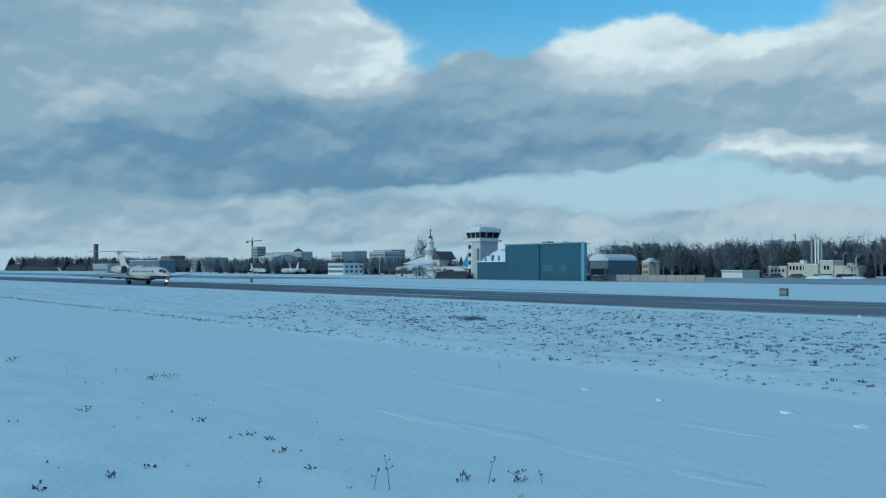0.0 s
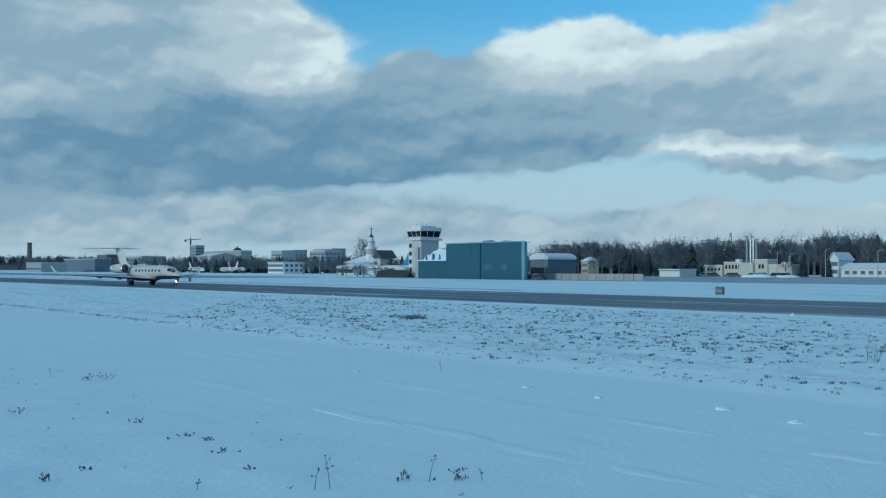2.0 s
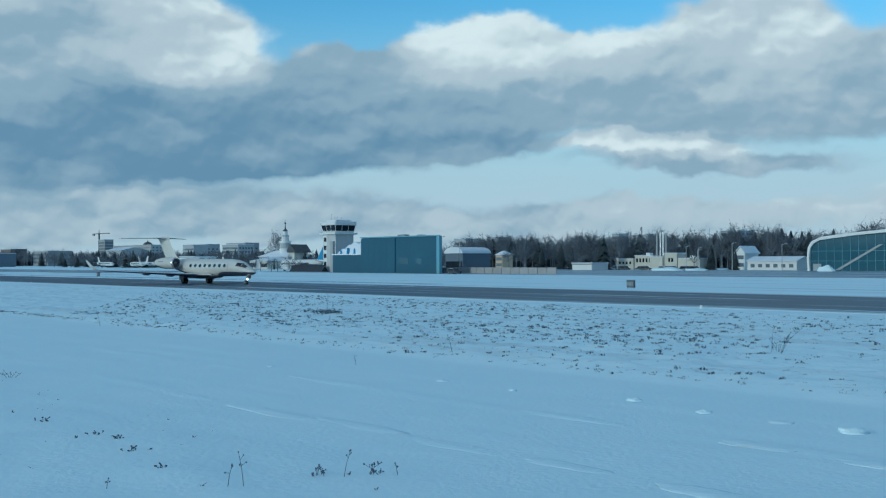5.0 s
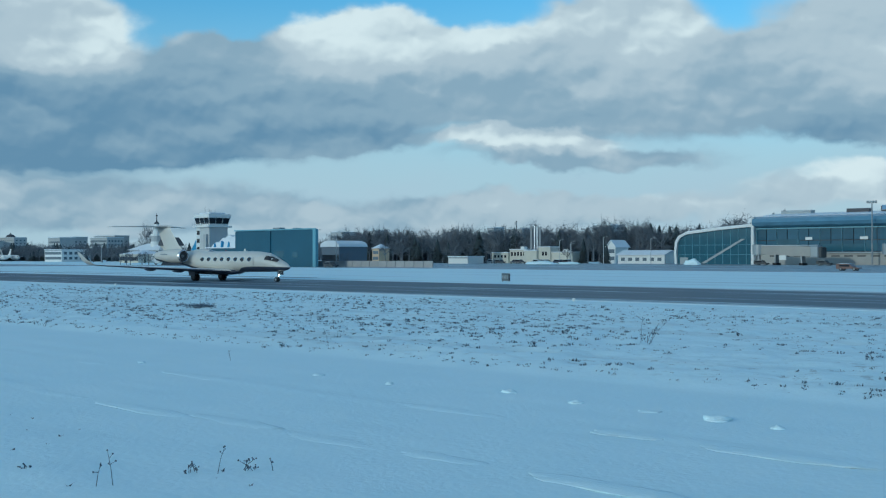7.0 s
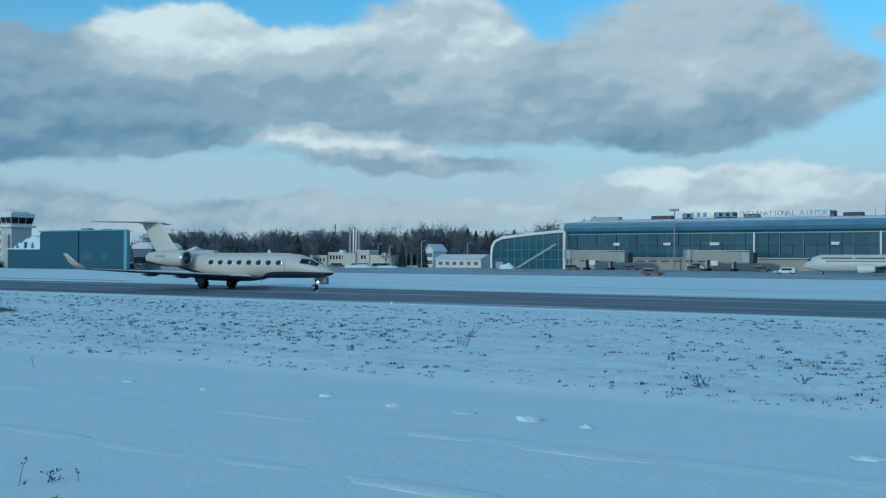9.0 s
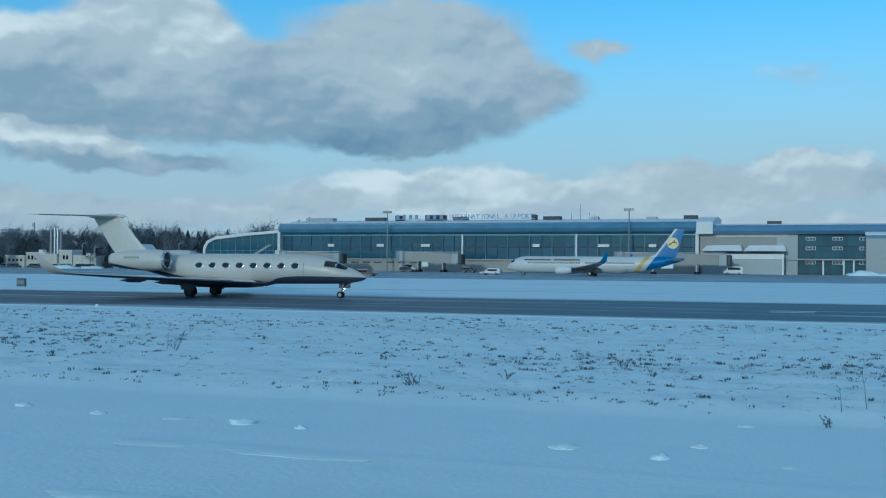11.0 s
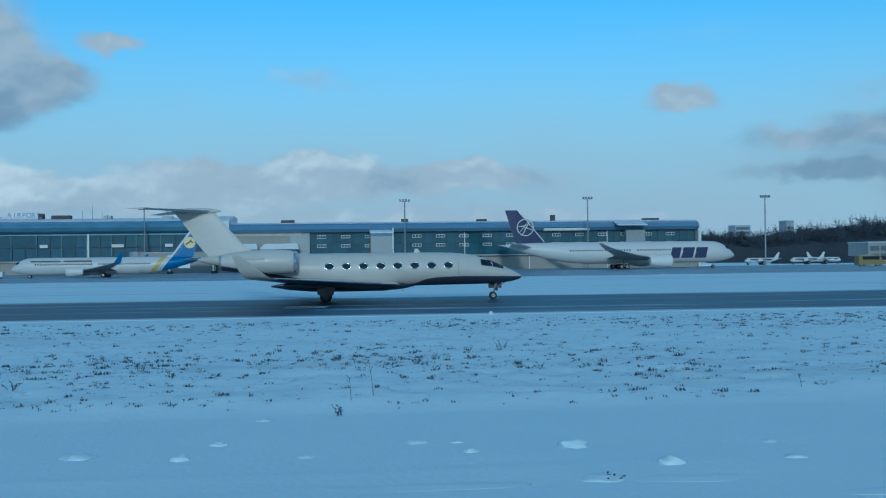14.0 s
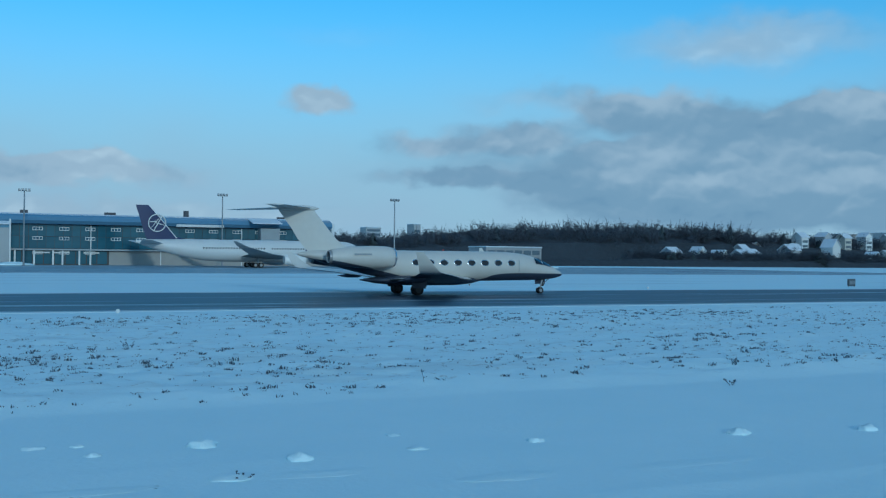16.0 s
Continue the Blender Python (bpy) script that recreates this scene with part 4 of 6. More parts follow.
    part("end_frame", box(113.8, 114.8, -1.6, 1.4, 0, 13.2, 0.2), "white", o, "white end frame")
    for x, w, h in ((-12, 4, 0.7), (24, 2, 0.8), (47, 3, 0.6), (70.0, 1.2, 1.7), (99, 5, 0.5)):
        part("roof_unit", box(x, x + w, 6, 8, 14.3, 14.7 + h, 0.05), "slate", o)


office_wing()


def jet_bridge(x0, x1, y):
    b = thing("jet_bridge", x0, y, 0, 0, "pale boarding bridge on legs before the terminal", "boarding bridge", "boarding bridges")
    L = x1 - x0
    part("rotunda", rod((1.6, 0, 3.2), (1.6, 0, 6.2), 1.9, seg=16), "panel", b)
    part("column", rod((1.6, 0, 0), (1.6, 0, 3.2), 0.5, seg=12), "steel", b)
    part("inner_tunnel", loft([[(x, yy, z + q) for yy, q in ((-1.3, 0), (1.3, 0), (1.3, 2.6), (-1.3, 2.6))] for x, z in ((2.5, 3.3), (L * 0.62, 3.0))]), "beige", b)
    part("outer_tunnel", loft([[(x, yy, z + q) for yy, q in ((-1.5, 0), (1.5, 0), (1.5, 2.9), (-1.5, 2.9))] for x, z in ((L * 0.42, 2.95), (L - 2.6, 2.6))]), "beige", b)
    part("cab", box(L - 3.0, L - 0.6, -1.9, 1.9, 2.3, 5.6, 0.25), "panel", b)
    part("canopy", box(L - 0.7, L + 0.5, -1.7, 1.7, 2.3, 5.4, 0.3), "dark", b, "black folding canopy")
    for dx in (L * 0.34, L * 0.72):
        part("leg", box(dx - 0.2, dx + 0.2, -1.2, 1.2, 0.4, 3.2), "steel", b)
        part("bogie", box(dx - 0.7, dx + 0.7, -1.5, 1.5, 0.03, 0.75, 0.15), "rubber", b)
    part("cabin_box", box(L * 0.42, L * 0.52, -2.1, -1.5, 1.6, 3.0, 0.05), "white", b)
    part("snow_cap", box(2.6, L - 1, -1.25, 1.25, 5.85, 5.98), "roof", b)


jet_bridge(-156.5, -135.0, 303)
jet_bridge(-117.5, -97.0, 303)
jet_bridge(-52, -20.8, 303)


# ---- airfield buildings ----
SHARED = {}


def shared(name, key, make, material):
    if key not in SHARED:
        b = make()
        me = bpy.data.meshes.new(name)
        b.to_mesh(me)
        b.free()
        me.materials.append(M[material])
        SHARED[key] = me
    return SHARED[key]


def windows(parent, x0, x1, cols, z0, dz, rows, w, h, y=-0.02, material="black", side="y"):
    """Rows of small windows on the front (y) or on the right flank (x) of a building."""
    for r in range(rows):
        for c in range(cols):
            p = x0 + (x1 - x0) * (c + 0.5) / cols
            z = z0 + r * dz
            me = shared("window", ("win", w, h, material, side), (lambda: box(-w / 2, w / 2, -0.07, 0.07, 0, h)) if side == "y" else (lambda: box(-0.07, 0.07, -w / 2, w / 2, 0, h)), material)
            ob = new("window", me)
            ob.parent = parent
            ob.location = (p, y, z) if side == "y" else (y, p, z)


def building(name, label, x0, x1, y, depth, z1, wall, roof="flat", rise=2.0, win=None, category="building", base=0.0, group="", roofmat="roof", flank=None):
    """A house with its front at y; win: columns, first sill, storey, rows, width, height."""
    # the far corner of the flank that shows closes the width as seen from the field
    if x1 < -150:
        depth = min(depth, 0.6 * (x1 - x0) * y / -x1)
        x1 = x1 * (y + depth) / y
    elif x0 > 150:
        depth = min(depth, 0.6 * (x1 - x0) * y / x0)
        x0 = x0 * (y + depth) / y
    b = thing(name, x0, y, base, 0, label, category, group)
    w, h = x1 - x0, z1 - base
    part("wall", box(0, w, 0, depth, 0, h), wall, b)
    if roof == "flat":
        part("roof", box(-0.3, w + 0.3, -0.3, depth + 0.3, h, h + 0.35, 0.08), roofmat, b)
        part("parapet", box(-0.15, w + 0.15, -0.16, -0.02, h - 0.5, h), "panel", b)
    elif roof == "gable":      # ridge along x
        part("roof", loft([[(x, -0.6, h - 0.1), (x, depth / 2, h + rise), (x, depth + 0.6, h - 0.1), (x, depth + 0.6, h - 0.3), (x, depth / 2, h + rise - 0.3), (x, -0.6, h - 0.3)] for x in (-0.5, w + 0.5)]), roofmat, b)
        part("gable", loft([[(x, 0, h - 0.2), (x, depth, h - 0.2), (x, depth / 2, h + rise - 0.35)] for x in (0.02, w - 0.02)]), wall, b)
    elif roof == "gable_y":    # ridge runs away from the front
        part("roof", loft([[(-0.6, q, h - 0.1), (w / 2, q, h + rise), (w + 0.6, q, h - 0.1), (w + 0.6, q, h - 0.3), (w / 2, q, h + rise - 0.3), (-0.6, q, h - 0.3)] for q in (-0.5, depth + 0.5)]), roofmat, b)
        part("gable", loft([[(0, q, h - 0.2), (w, q, h - 0.2), (w / 2, q, h + rise - 0.35)] for q in (0.02, depth - 0.02)]), wall, b)
    elif roof == "hip":
        k = min(w, depth) * 0.45
        part("roof", loft([[(-0.5, -0.5, h - 0.1), (w + 0.5, -0.5, h - 0.1), (w + 0.5, depth + 0.5, h - 0.1), (-0.5, depth + 0.5, h - 0.1)], [(k, depth * 0.45, h + rise), (w - k, depth * 0.45, h + rise), (w - k, depth * 0.55, h + rise), (k, depth * 0.55, h + rise)]]), roofmat, b)
    elif roof == "round":
        arc = [(w / 2 - (w / 2 + 0.3) * math.cos(math.pi * i / 10), h + rise * math.sin(math.pi * i / 10)) for i in range(11)]
        part("roof", loft([[(x, q, z) for x, z in arc + [(w + 0.3, h - 0.2), (-0.3, h - 0.2)]] for q in (-0.4, depth)]), roofmat, b, smooth=40)
    if win:
        n, sill, storey, rows, ww, wh = win
        # beyond 280 m the haze of distance is put into the panes' paler colour
        far = "hazeglass" if y > 280 else "black"
        windows(b, 0.6, w - 0.6, n, sill, storey, rows, ww, wh, material=far)
        if flank:
            windows(b, 0.6, depth - 0.6, flank, sill, storey, rows, ww, wh, w + 0.02, far, "x")
    return b


def hangar():
    h = thing("hangar", -263, 190, 0, 0, "tall teal-clad hangar beside the control tower", "hangar")
    part("body", loft([[(0, 0, z), (36.3, 0, z), (16.5, 17, z), (0, 17, z)] for z in (0, 10.3)]), "teal", h)
    part("left_bay", box(-0.2, 16.4, -0.25, 0.0, 0, 10.1), "teal", h, "projecting clad bay")
    part("roof", loft([[(-0.4, -0.5, z), (36.8, -0.5, z), (16.6, 17.3, z), (-0.4, 17.3, z)] for z in (10.3, 10.65)]), "teal_light", h)
    part("corner_post", box(35.3, 36.6, -0.5, 0.6, 0, 10.4, 0.1), "teal_light", h, "paler corner post")
    part("low_annex", box(-16, -0.3, 0.5, 14, 0, 5.4), "teal", h)
    part("annex_roof", box(-16.3, -0.2, 0.2, 14, 5.4, 5.75), "roof", h)
    for i in range(12):
        part("cladding_seam", box(0.4 + i * 3.0, 0.46 + i * 3.0, -0.265 if i < 6 else -0.016, -0.02 if i > 5 else -0.24, 0, 10.0), "teal", h)
    for z in (3.4, 6.8):
        part("girt", box(16.5, 35.2, -0.014, -0.002, z, z + 0.06), "teal", h)
    part("window", box(18, 22.4, -0.06, 0.05, 2.6, 4.4, 0.02), "teal_glass", h, "dark glazed strip")
    part("window", box(26, 28.4, -0.06, 0.05, 2.6, 4.2, 0.02), "teal_glass", h)
    part("roof_unit", box(13.5, 16.5, 3, 5, 10.6, 11.2), "steel", h)
    part("roof_unit", box(22.5, 24.0, 3, 5, 10.6, 11.0), "steel", h)
    for x, y, w, z, m in ((-14.5, 1.2, 5.0, 7.4, "roof"), (-11.4, 1.6, 4.6, 8.6, "roof"), (-8.0, 1.0, 5.0, 9.4, "roof"), (-4.6, 0.9, 4.4, 8.9, "roof"), (-12.6, 0.7, 0.6, 6.9, "skyblue"), (-9.0, 0.7, 0.5, 7.6, "skyblue"), (-5.4, 0.6, 0.7, 7.4, "skyblue")):
        part("snowy_canopy", loft([[(x, q, 5.5), (x + w * 0.15, q, z - 1.0), (x + w * 0.55, q, z), (x + w, q, z - 0.6), (x + w, q, 5.5)] for q in (y, y + 4)]), m, h, "snow-laden canopy" if m == "roof" else "light blue canopy flank")


hangar()


def control_tower():
    c = thing("control_tower", -302.2, 208.6, 0, 0, "white control tower with dark glazed cab", "control tower")
    part("shaft", box(-6.6, 6.6, -6.6, 6.6, 0, 12.6, 0.1), "pale", c)
    part("front_band", box(-6.7, -2.5, -6.75, -6.6, 0, 12.5), "white", c)
    for i in range(4):
        part("window", box(-6.0, -3.2, -6.85, -6.75, 2.0 + 2.7 * i, 3.4 + 2.7 * i), "black", c)
    part("balcony", box(-8.4, 8.4, -8.4, 8.4, 12.5, 13.1, 0.1), "white", c)
    part("cab_wall", loft([[(a * s, b * s, z) for a, b in ((-1, -1), (1, -1), (1, 1), (-1, 1))] for z, s in ((13.1, 6.6), (13.7, 6.8))]), "white", c)
    part("cab_glass", loft([[(a * s, b * s, z) for a, b in ((-1, -1), (1, -1), (1, 1), (-1, 1))] for z, s in ((13.7, 6.7), (15.6, 7.5))]), "black", c, "dark outward-leaning cab glazing")
    for q in (-1, -0.33, 0.33, 1):
        part("mullion", rod((q * 6.75, -6.8, 13.7), (q * 7.5, -7.6, 15.6), 0.14, seg=6), "white", c)
        part("mullion", rod((6.8, q * 6.75, 13.7), (7.6, q * 7.5, 15.6), 0.14, seg=6), "white", c)
    part("cab_roof", box(-8.0, 8.0, -8.0, 8.0, 15.6, 16.9, 0.25), "white", c)
    part("roof_snow", box(-5.5, 5.5, -5.5, 5.5, 16.9, 17.4, 0.2), "roof", c)
    for x, h in ((-4.5, 2.2), (-1.2, 1.2), (0.2, 1.1), (1.6, 1.1), (5.8, 0.9)):
        part("aerial", rod((x, -2, 17.2), (x, -2, 17.5 + h), 0.10, 0.05, 6), "dark", c)
    part("stair_head", box(2.6, 5.6, -8.2, -6.6, 0, 10.2), "plaster", c)
    for o in c.children:
        o.scale = (0.55, 0.55, 1.0)
    for i in range(10):
        part("rail_post", rod((-4.5 + i * 1.0, -4.55, 13.1), (-4.5 + i * 1.0, -4.55, 14.1), 0.05, seg=5), "steel", c)


control_tower()


def spire_house():
    s = thing("old_terminal", -474, 294, 0, 0, "pale old building with stepped spire and snowy roofs", "building")
    part("wall", box(-25, 3, 0, 12, 0, 6.2), "plaster", s)
    part("roof", loft([[(-26, -1, 6.1), (4, -1, 6.1), (4, 13, 6.1), (-26, 13, 6.1)], [(-17, 5, 9.4), (-2, 5, 9.4), (-2, 7, 9.4), (-17, 7, 9.4)]]), "roof", s, "snow-covered hipped roof")
    part("side_hall", box(1, 6, 2, 10, 4.0, 9.6), "cream", s)
    part("side_roof", loft([[(0.5, q, 9.5), (3.5, q, 12.4), (8, q, 8.6), (8, q, 8.2), (0.5, q, 8.2)] for q in (1, 11)]), "slate", s, "dark pitched roof")
    for r0, r1, z0, z1, m in ((5.2, 5.0, 6, 10.4, "white"), (4.6, 4.5, 10.4, 13.2, "plaster"), (5.0, 5.0, 13.2, 14.2, "white"), (3.2, 3.0, 14.2, 16.6, "white"), (3.5, 3.3, 16.6, 17.2, "plaster"), (2.2, 1.9, 17.2, 19.4, "white"), (2.4, 0.5, 19.4, 20.8, "slate"), (0.5, 0.08, 20.8, 25.0, "slate")):
        part("spire_stage", rod((-7.5, 5, z0), (-7.5, 5, z1), r0 * 0.6, r1 * 0.6, 12), m, s)
    part("spire_ball", rod((-7.5, 5, 23.2), (-7.5, 5, 23.9), 0.45, 0.45, 8), "slate", s)
    windows(s, -24, 2, 10, 1.4, 2.6, 2, 1.2, 1.5)


spire_house()
building("guard_house", "cream low airfield house with snowy hipped roof", -457, -416, 264, 16, 4.0, "cream", "hip", 1.9, (7, 1.0, 3, 1, 2.6, 1.7))
building("apartment_block", "long grey apartment block behind bare trees", -770, -721, 420, 14, 17, "plaster", win=(12, 2, 2.9, 5, 1.6, 1.5), group="far blocks", flank=5)
building("apartment_block", "long grey apartment block behind bare trees", -845, -803, 425, 14, 18, "plaster", win=(10, 2, 2.9, 5, 1.6, 1.5), group="far blocks")
building("service_building", "white two-storey service building with dark windows", -591, -545, 294, 14, 6.6, "white", win=(11, 1.2, 2.8, 2, 1.8, 1.5), flank=4)
building("hangar_grey", "grey hangar with rounded snowy roof", -274, -252, 232, 30, 6.2, "bluegrey", "round", 1.9, (4, 1.0, 3, 1, 2.6, 2.4), "hangar", roofmat="roof")
building("shed", "long low grey shed with flat snowy roof", -969, -853, 252, 30, 7.6, "panel", "flat", win=(9, 2.0, 3, 1, 4.0, 1.4), category="shed")
building("tower_block", "unfinished tall concrete tower block", -1087, -1050, 450, 30, 27, "concrete", win=(9, 2, 3.0, 8, 1.3, 1.3), flank=6)
building("factory", "far brick factory building with flat roof", -1238, -1155, 400, 30, 18.5, "brick", win=(14, 3, 4, 3, 2.6, 2.0), group="far blocks")
building("factory", "far brick factory building with flat roof", -1142, -1035, 402, 30, 15.5, "concrete", win=(18, 3, 4, 3, 2.6, 2.0), group="far blocks")
building("factory", "far low factory hall with snowy roof", -1000, -905, 420, 30, 15.0, "plaster", "gable", 3.0, win=(14, 3, 4, 2, 2.6, 2.0), group="far blocks")
building("gold_house", "narrow yellow house with pale roof", -355, -344, 330, 10, 6.4, "ochre", "hip", 1.8, (3, 1.2, 2.6, 2, 1.4, 1.4))
building("low_store", "low white store building", -280.4, -262.7, 300, 9, 2.5, "white", "flat", category="shed")
building("white_shed", "low white shed with long snowy roof", -224, -199, 330, 9, 3.4, "white", "gable", 1.5, (6, 1.0, 2.5, 1, 1.6, 1.2), "shed")
building("white_house", "white gabled house among bare trees", -233, -223.5, 336, 9, 6.2, "white", "gable_y", 2.6, (3, 1.2, 2.7, 2, 1.2, 1.4), "house")


# the town behind the airfield
for i, (x0, x1, y, z, wall, win, lab) in enumerate([
        (-1212, -1084, 520, 22.8, "plaster", (22, 3, 3.2, 6, 1.8, 1.5), "long pale grey apartment block of the town"),
        (-958, -885, 480, 20.2, "plaster", (14, 3, 3.0, 5, 1.7, 1.5), "long pale grey apartment block of the town"),
        (-880, -822, 484, 20.6, "concrete", (11, 3, 3.0, 5, 1.7, 1.5), "long grey apartment block of the town"),
        (-1022, -892, 300, 11.2, "bluegrey", (12, 2, 3.0, 1, 2.4, 1.4), "long dark blue-grey airfield shed"),
        (-546, -519, 470, 18.4, "plaster", (7, 3, 2.9, 5, 1.5, 1.4), "grey apartment block above bare trees"),
        (-516, -496, 475, 19.2, "concrete", (6, 3, 2.9, 5, 1.5, 1.4), "grey apartment block above bare trees"),
        (-452, -438, 520, 20.6, "plaster", (4, 3, 2.9, 6, 1.5, 1.4), "grey apartment block above bare trees"),
        (-420, -396, 500, 19.0, "concrete", (7, 3, 2.9, 5, 1.5, 1.4), "grey apartment block above bare trees"),
        (-360, -338, 505, 20.0, "plaster", (6, 3, 2.9, 6, 1.5, 1.4), "grey apartment block above bare trees"),
        (-542, -508, 330, 7.6, "plaster", (8, 1.2, 2.8, 2, 1.6, 1.4), "low grey house with snowy roof"),
        (-650, -605, 330, 7.0, "pale", (10, 1.2, 2.8, 2, 1.6, 1.4), "low pale house with snowy roof")]):
    building("town_block", lab, x0, x1, y, 14, z, wall, "flat", win=win, group="town blocks", flank=3)


def dome_house():
    d = thing("domed_church", -1143, 530, 0, 0, "far pale church with dark dome above the town", "church")
    part("wall", box(-11, 11, -8, 8, 0, 20), "plaster", d)
    part("drum", rod((0, 0, 20), (0, 0, 22.4), 5.2, 5.0, 16), "pale", d)
    part("dome", loft([[(r * math.cos(2 * math.pi * i / 16), r * math.sin(2 * math.pi * i / 16), z) for i in range(16)] for r, z in ((5.3, 22.4), (5.2, 23.4), (4.3, 25.0), (2.6, 26.2), (0.7, 26.8), (0.4, 28.4))]), "slate", d, "dark dome", smooth=40)


dome_house()


def fence_wall():
    f = thing("fence_wall", 0, 200, 0, 0, "low grey concrete wall along the apron edge", "wall")
    for i in range(14):
        part("panel", box(-240 + i * 3.4, -236.75 + i * 3.4, 0, 0.3, 0, 1.7, 0.05), "concrete", f)


fence_wall()


def boiler_house():
    b = thing("boiler_house", 0, 330, 0, 0, "cream boiler house with three tall steel chimneys", "building")
    for x0, x1, z, d in ((-284.5, -276, 4.1, 0), (-276, -267.4, 5.3, 1), (-267.4, -261.2, 4.8, -0.6), (-261.2, -255.4, 6.2, 0.6), (-255.4, -245.4, 4.2, 1.2)):
        w = part("wall", box(x0, x1, d, 6, 0, z), "cream", b)
        part("roof", box(x0 - 0.15, x1 + 0.15, d - 0.2, 6.2, z, z + 0.3, 0.05), "roof", w, "snow on the roof")
    windows(b, -275.6, -267.8, 5, 2.9, 2, 1, 0.8, 1.5, 0.95)
    windows(b, -283.6, -276.6, 4, 2.2, 2, 1, 0.8, 1.0, -0.05)
    windows(b, -259.6, -256.8, 2, 3.0, 2, 1, 0.9, 1.5, 0.55)
    for x, r, h in ((-266.6, 0.36, 14.6), (-264.9, 0.42, 14.6), (-263.6, 0.42, 14.6), (-262.3, 0.34, 14.0)):
        part("chimney", rod((x, 3, 0), (x, 3, h), r, seg=12), "chrome" if r > 0.4 else "concrete", b, "steel chimney")
    part("roof_tank", box(-273, -271, 4, 6, 5.5, 6.6, 0.1), "white", b)
    part("roof_tank", box(-252, -249, 4, 6, 4.4, 5.4, 0.1), "white", b)


boiler_house()


def stack_and_crane():
    s = thing("smokestack", -1522, 400, 0, 0, "far brick smokestack above the trees", "chimney")
    part("stack", rod((0, 0, 0), (0, 0, 37), 3.8, 3.0, 14), "brick", s)
    part("rim", rod((0, 0, 36.6), (0, 0, 38), 3.4, 3.4, 14), "slate", s)
    c = thing("tower_crane", -1091, 452, 0, 0, "far slender tower crane", "crane")
    part("mast", box(-0.6, 0.6, -0.6, 0.6, 0, 34), "slate", c)
    part("jib", box(-16, 26, -0.4, 0.4, 33.2, 33.9), "slate", c)
    part("counterweight", box(-16, -12.5, -0.8, 0.8, 31.6, 33.4), "concrete", c)
    part("apex", rod((0, 0, 34), (0, 0, 38), 0.5, 0.1, 6), "slate", c)


stack_and_crane()


# ---- parked aircraft far off ----
for x, y, turn, lab in ((-700, 300, 0, "white regional jet parked far off"), (-648, 306, 0, "white regional jet parked far off"), (-664, 296, 180, "white regional jet parked far off, nose away")):
    airliner("regional_jet", lab, 27.0, 2.4, 1.35, 7.4, "linerwhite", "linerwhite", -10, 11.0, (-18.5, 2.2, 2.9, 0.65, 3.0), turn, x, y)
airliner("parked_jet", "airliner with light blue tail behind the hangar", 30.0, 2.5, 1.7, 8.6, "linerwhite", "skyblue", -11, 13.0, (-9.5, 4.0, 1.2, 0.8, 3.0), 180, -348, 214)
for x, y, turn in ((157, 350, 180), (176, 352, 0), (141, 350, 180)):
    airliner("light_aircraft", "small white aircraft parked beyond the apron", 12.5, 1.6, 0.75, 4.2, "linerwhite", "linerwhite", -4.2, 7.0, (-3.6, 2.4, 1.5, 0.35, 1.6), turn, x, y)


# ---- masts, signs, lights ----
def light_mast(x, y, z):
    m = thing("light_mast", x, y, 0, 0, "tall steel floodlight mast on the apron", "light mast", "apron masts")
    part("pole", rod((0, 0, 0), (0, 0, z), 0.26, 0.16, 10), "steel", m)
    part("crossbar", box(-1.5, 1.5, -0.1, 0.1, z - 0.15, z + 0.05), "steel", m)
    for i in range(4):
        part("floodlight", box(-1.5 + i * 0.8, -0.95 + i * 0.8, -0.5, 0.1, z + 0.05, z + 0.6, 0.06), "grey", m, "grey floodlight head")


for x, y, z in ((-125.9, 316, 18.3), (-50.2, 316, 18.4), (23.0, 300, 19.4), (77.9, 312, 20.5), (127.2, 300, 20.0)):
    light_mast(x, y, z)


# Thin pale poles in place of birch trunks; arm and lamp head are added.
def pale_pole(x, y, z):
    p = thing("pale_pole", x, y, 0, 0, "thin pale pole with an added lamp head beside the airfield houses", "lamp post", "lamp posts")
    part("pole", rod((0, 0, 0), (0, 0, z), 0.14, 0.08, 8), "pale", p)
    part("arm", rod((0, 0, z - 0.1), (1.3, 0, z + 0.25), 0.07, 0.05, 6), "pale", p)
    part("lamp_head", box(1.1, 1.9, -0.15, 0.15, z + 0.15, z + 0.35, 0.05), "grey", p)


for x, y, z in ((-244.5, 322, 8.6), (-241.0, 324, 7.2), (-238.4, 321, 8.0), (-222.0, 318, 9.4), (-205, 322, 8.8), (-352, 300, 9.2), (-262, 220, 11.0), (-257.5, 224, 10.4), (-470, 262, 8.0)):
    pale_pole(x, y, z)


def taxi_sign(x, y):
    s = thing("taxi_sign", x, y, 0, 0, "dark airfield information sign on short legs", "sign", "airfield signs")
    part("case", box(-0.60, 0.60, -0.12, 0.12, 0.10, 1.0, 0.04), "slate", s)
    f = part("face", box(-0.54, 0.54, -0.15, -0.12, 0.17, 0.93), "signface", s)
    for i in range(4):
        part("text_bar", box(-0.43 + i * 0.23, -0.28 + i * 0.23, -0.16, -0.15, 0.35, 0.76), "steel", f)
    for q in (-0.5, 0.5):
        part("leg", rod((q, 0, -0.05), (q, 0, 0.2), 0.05), "steel", s)


for x, y in ((-84.0, 100.0), (104.4, 100.0), (-243, 100.5)):
    taxi_sign(x, y)


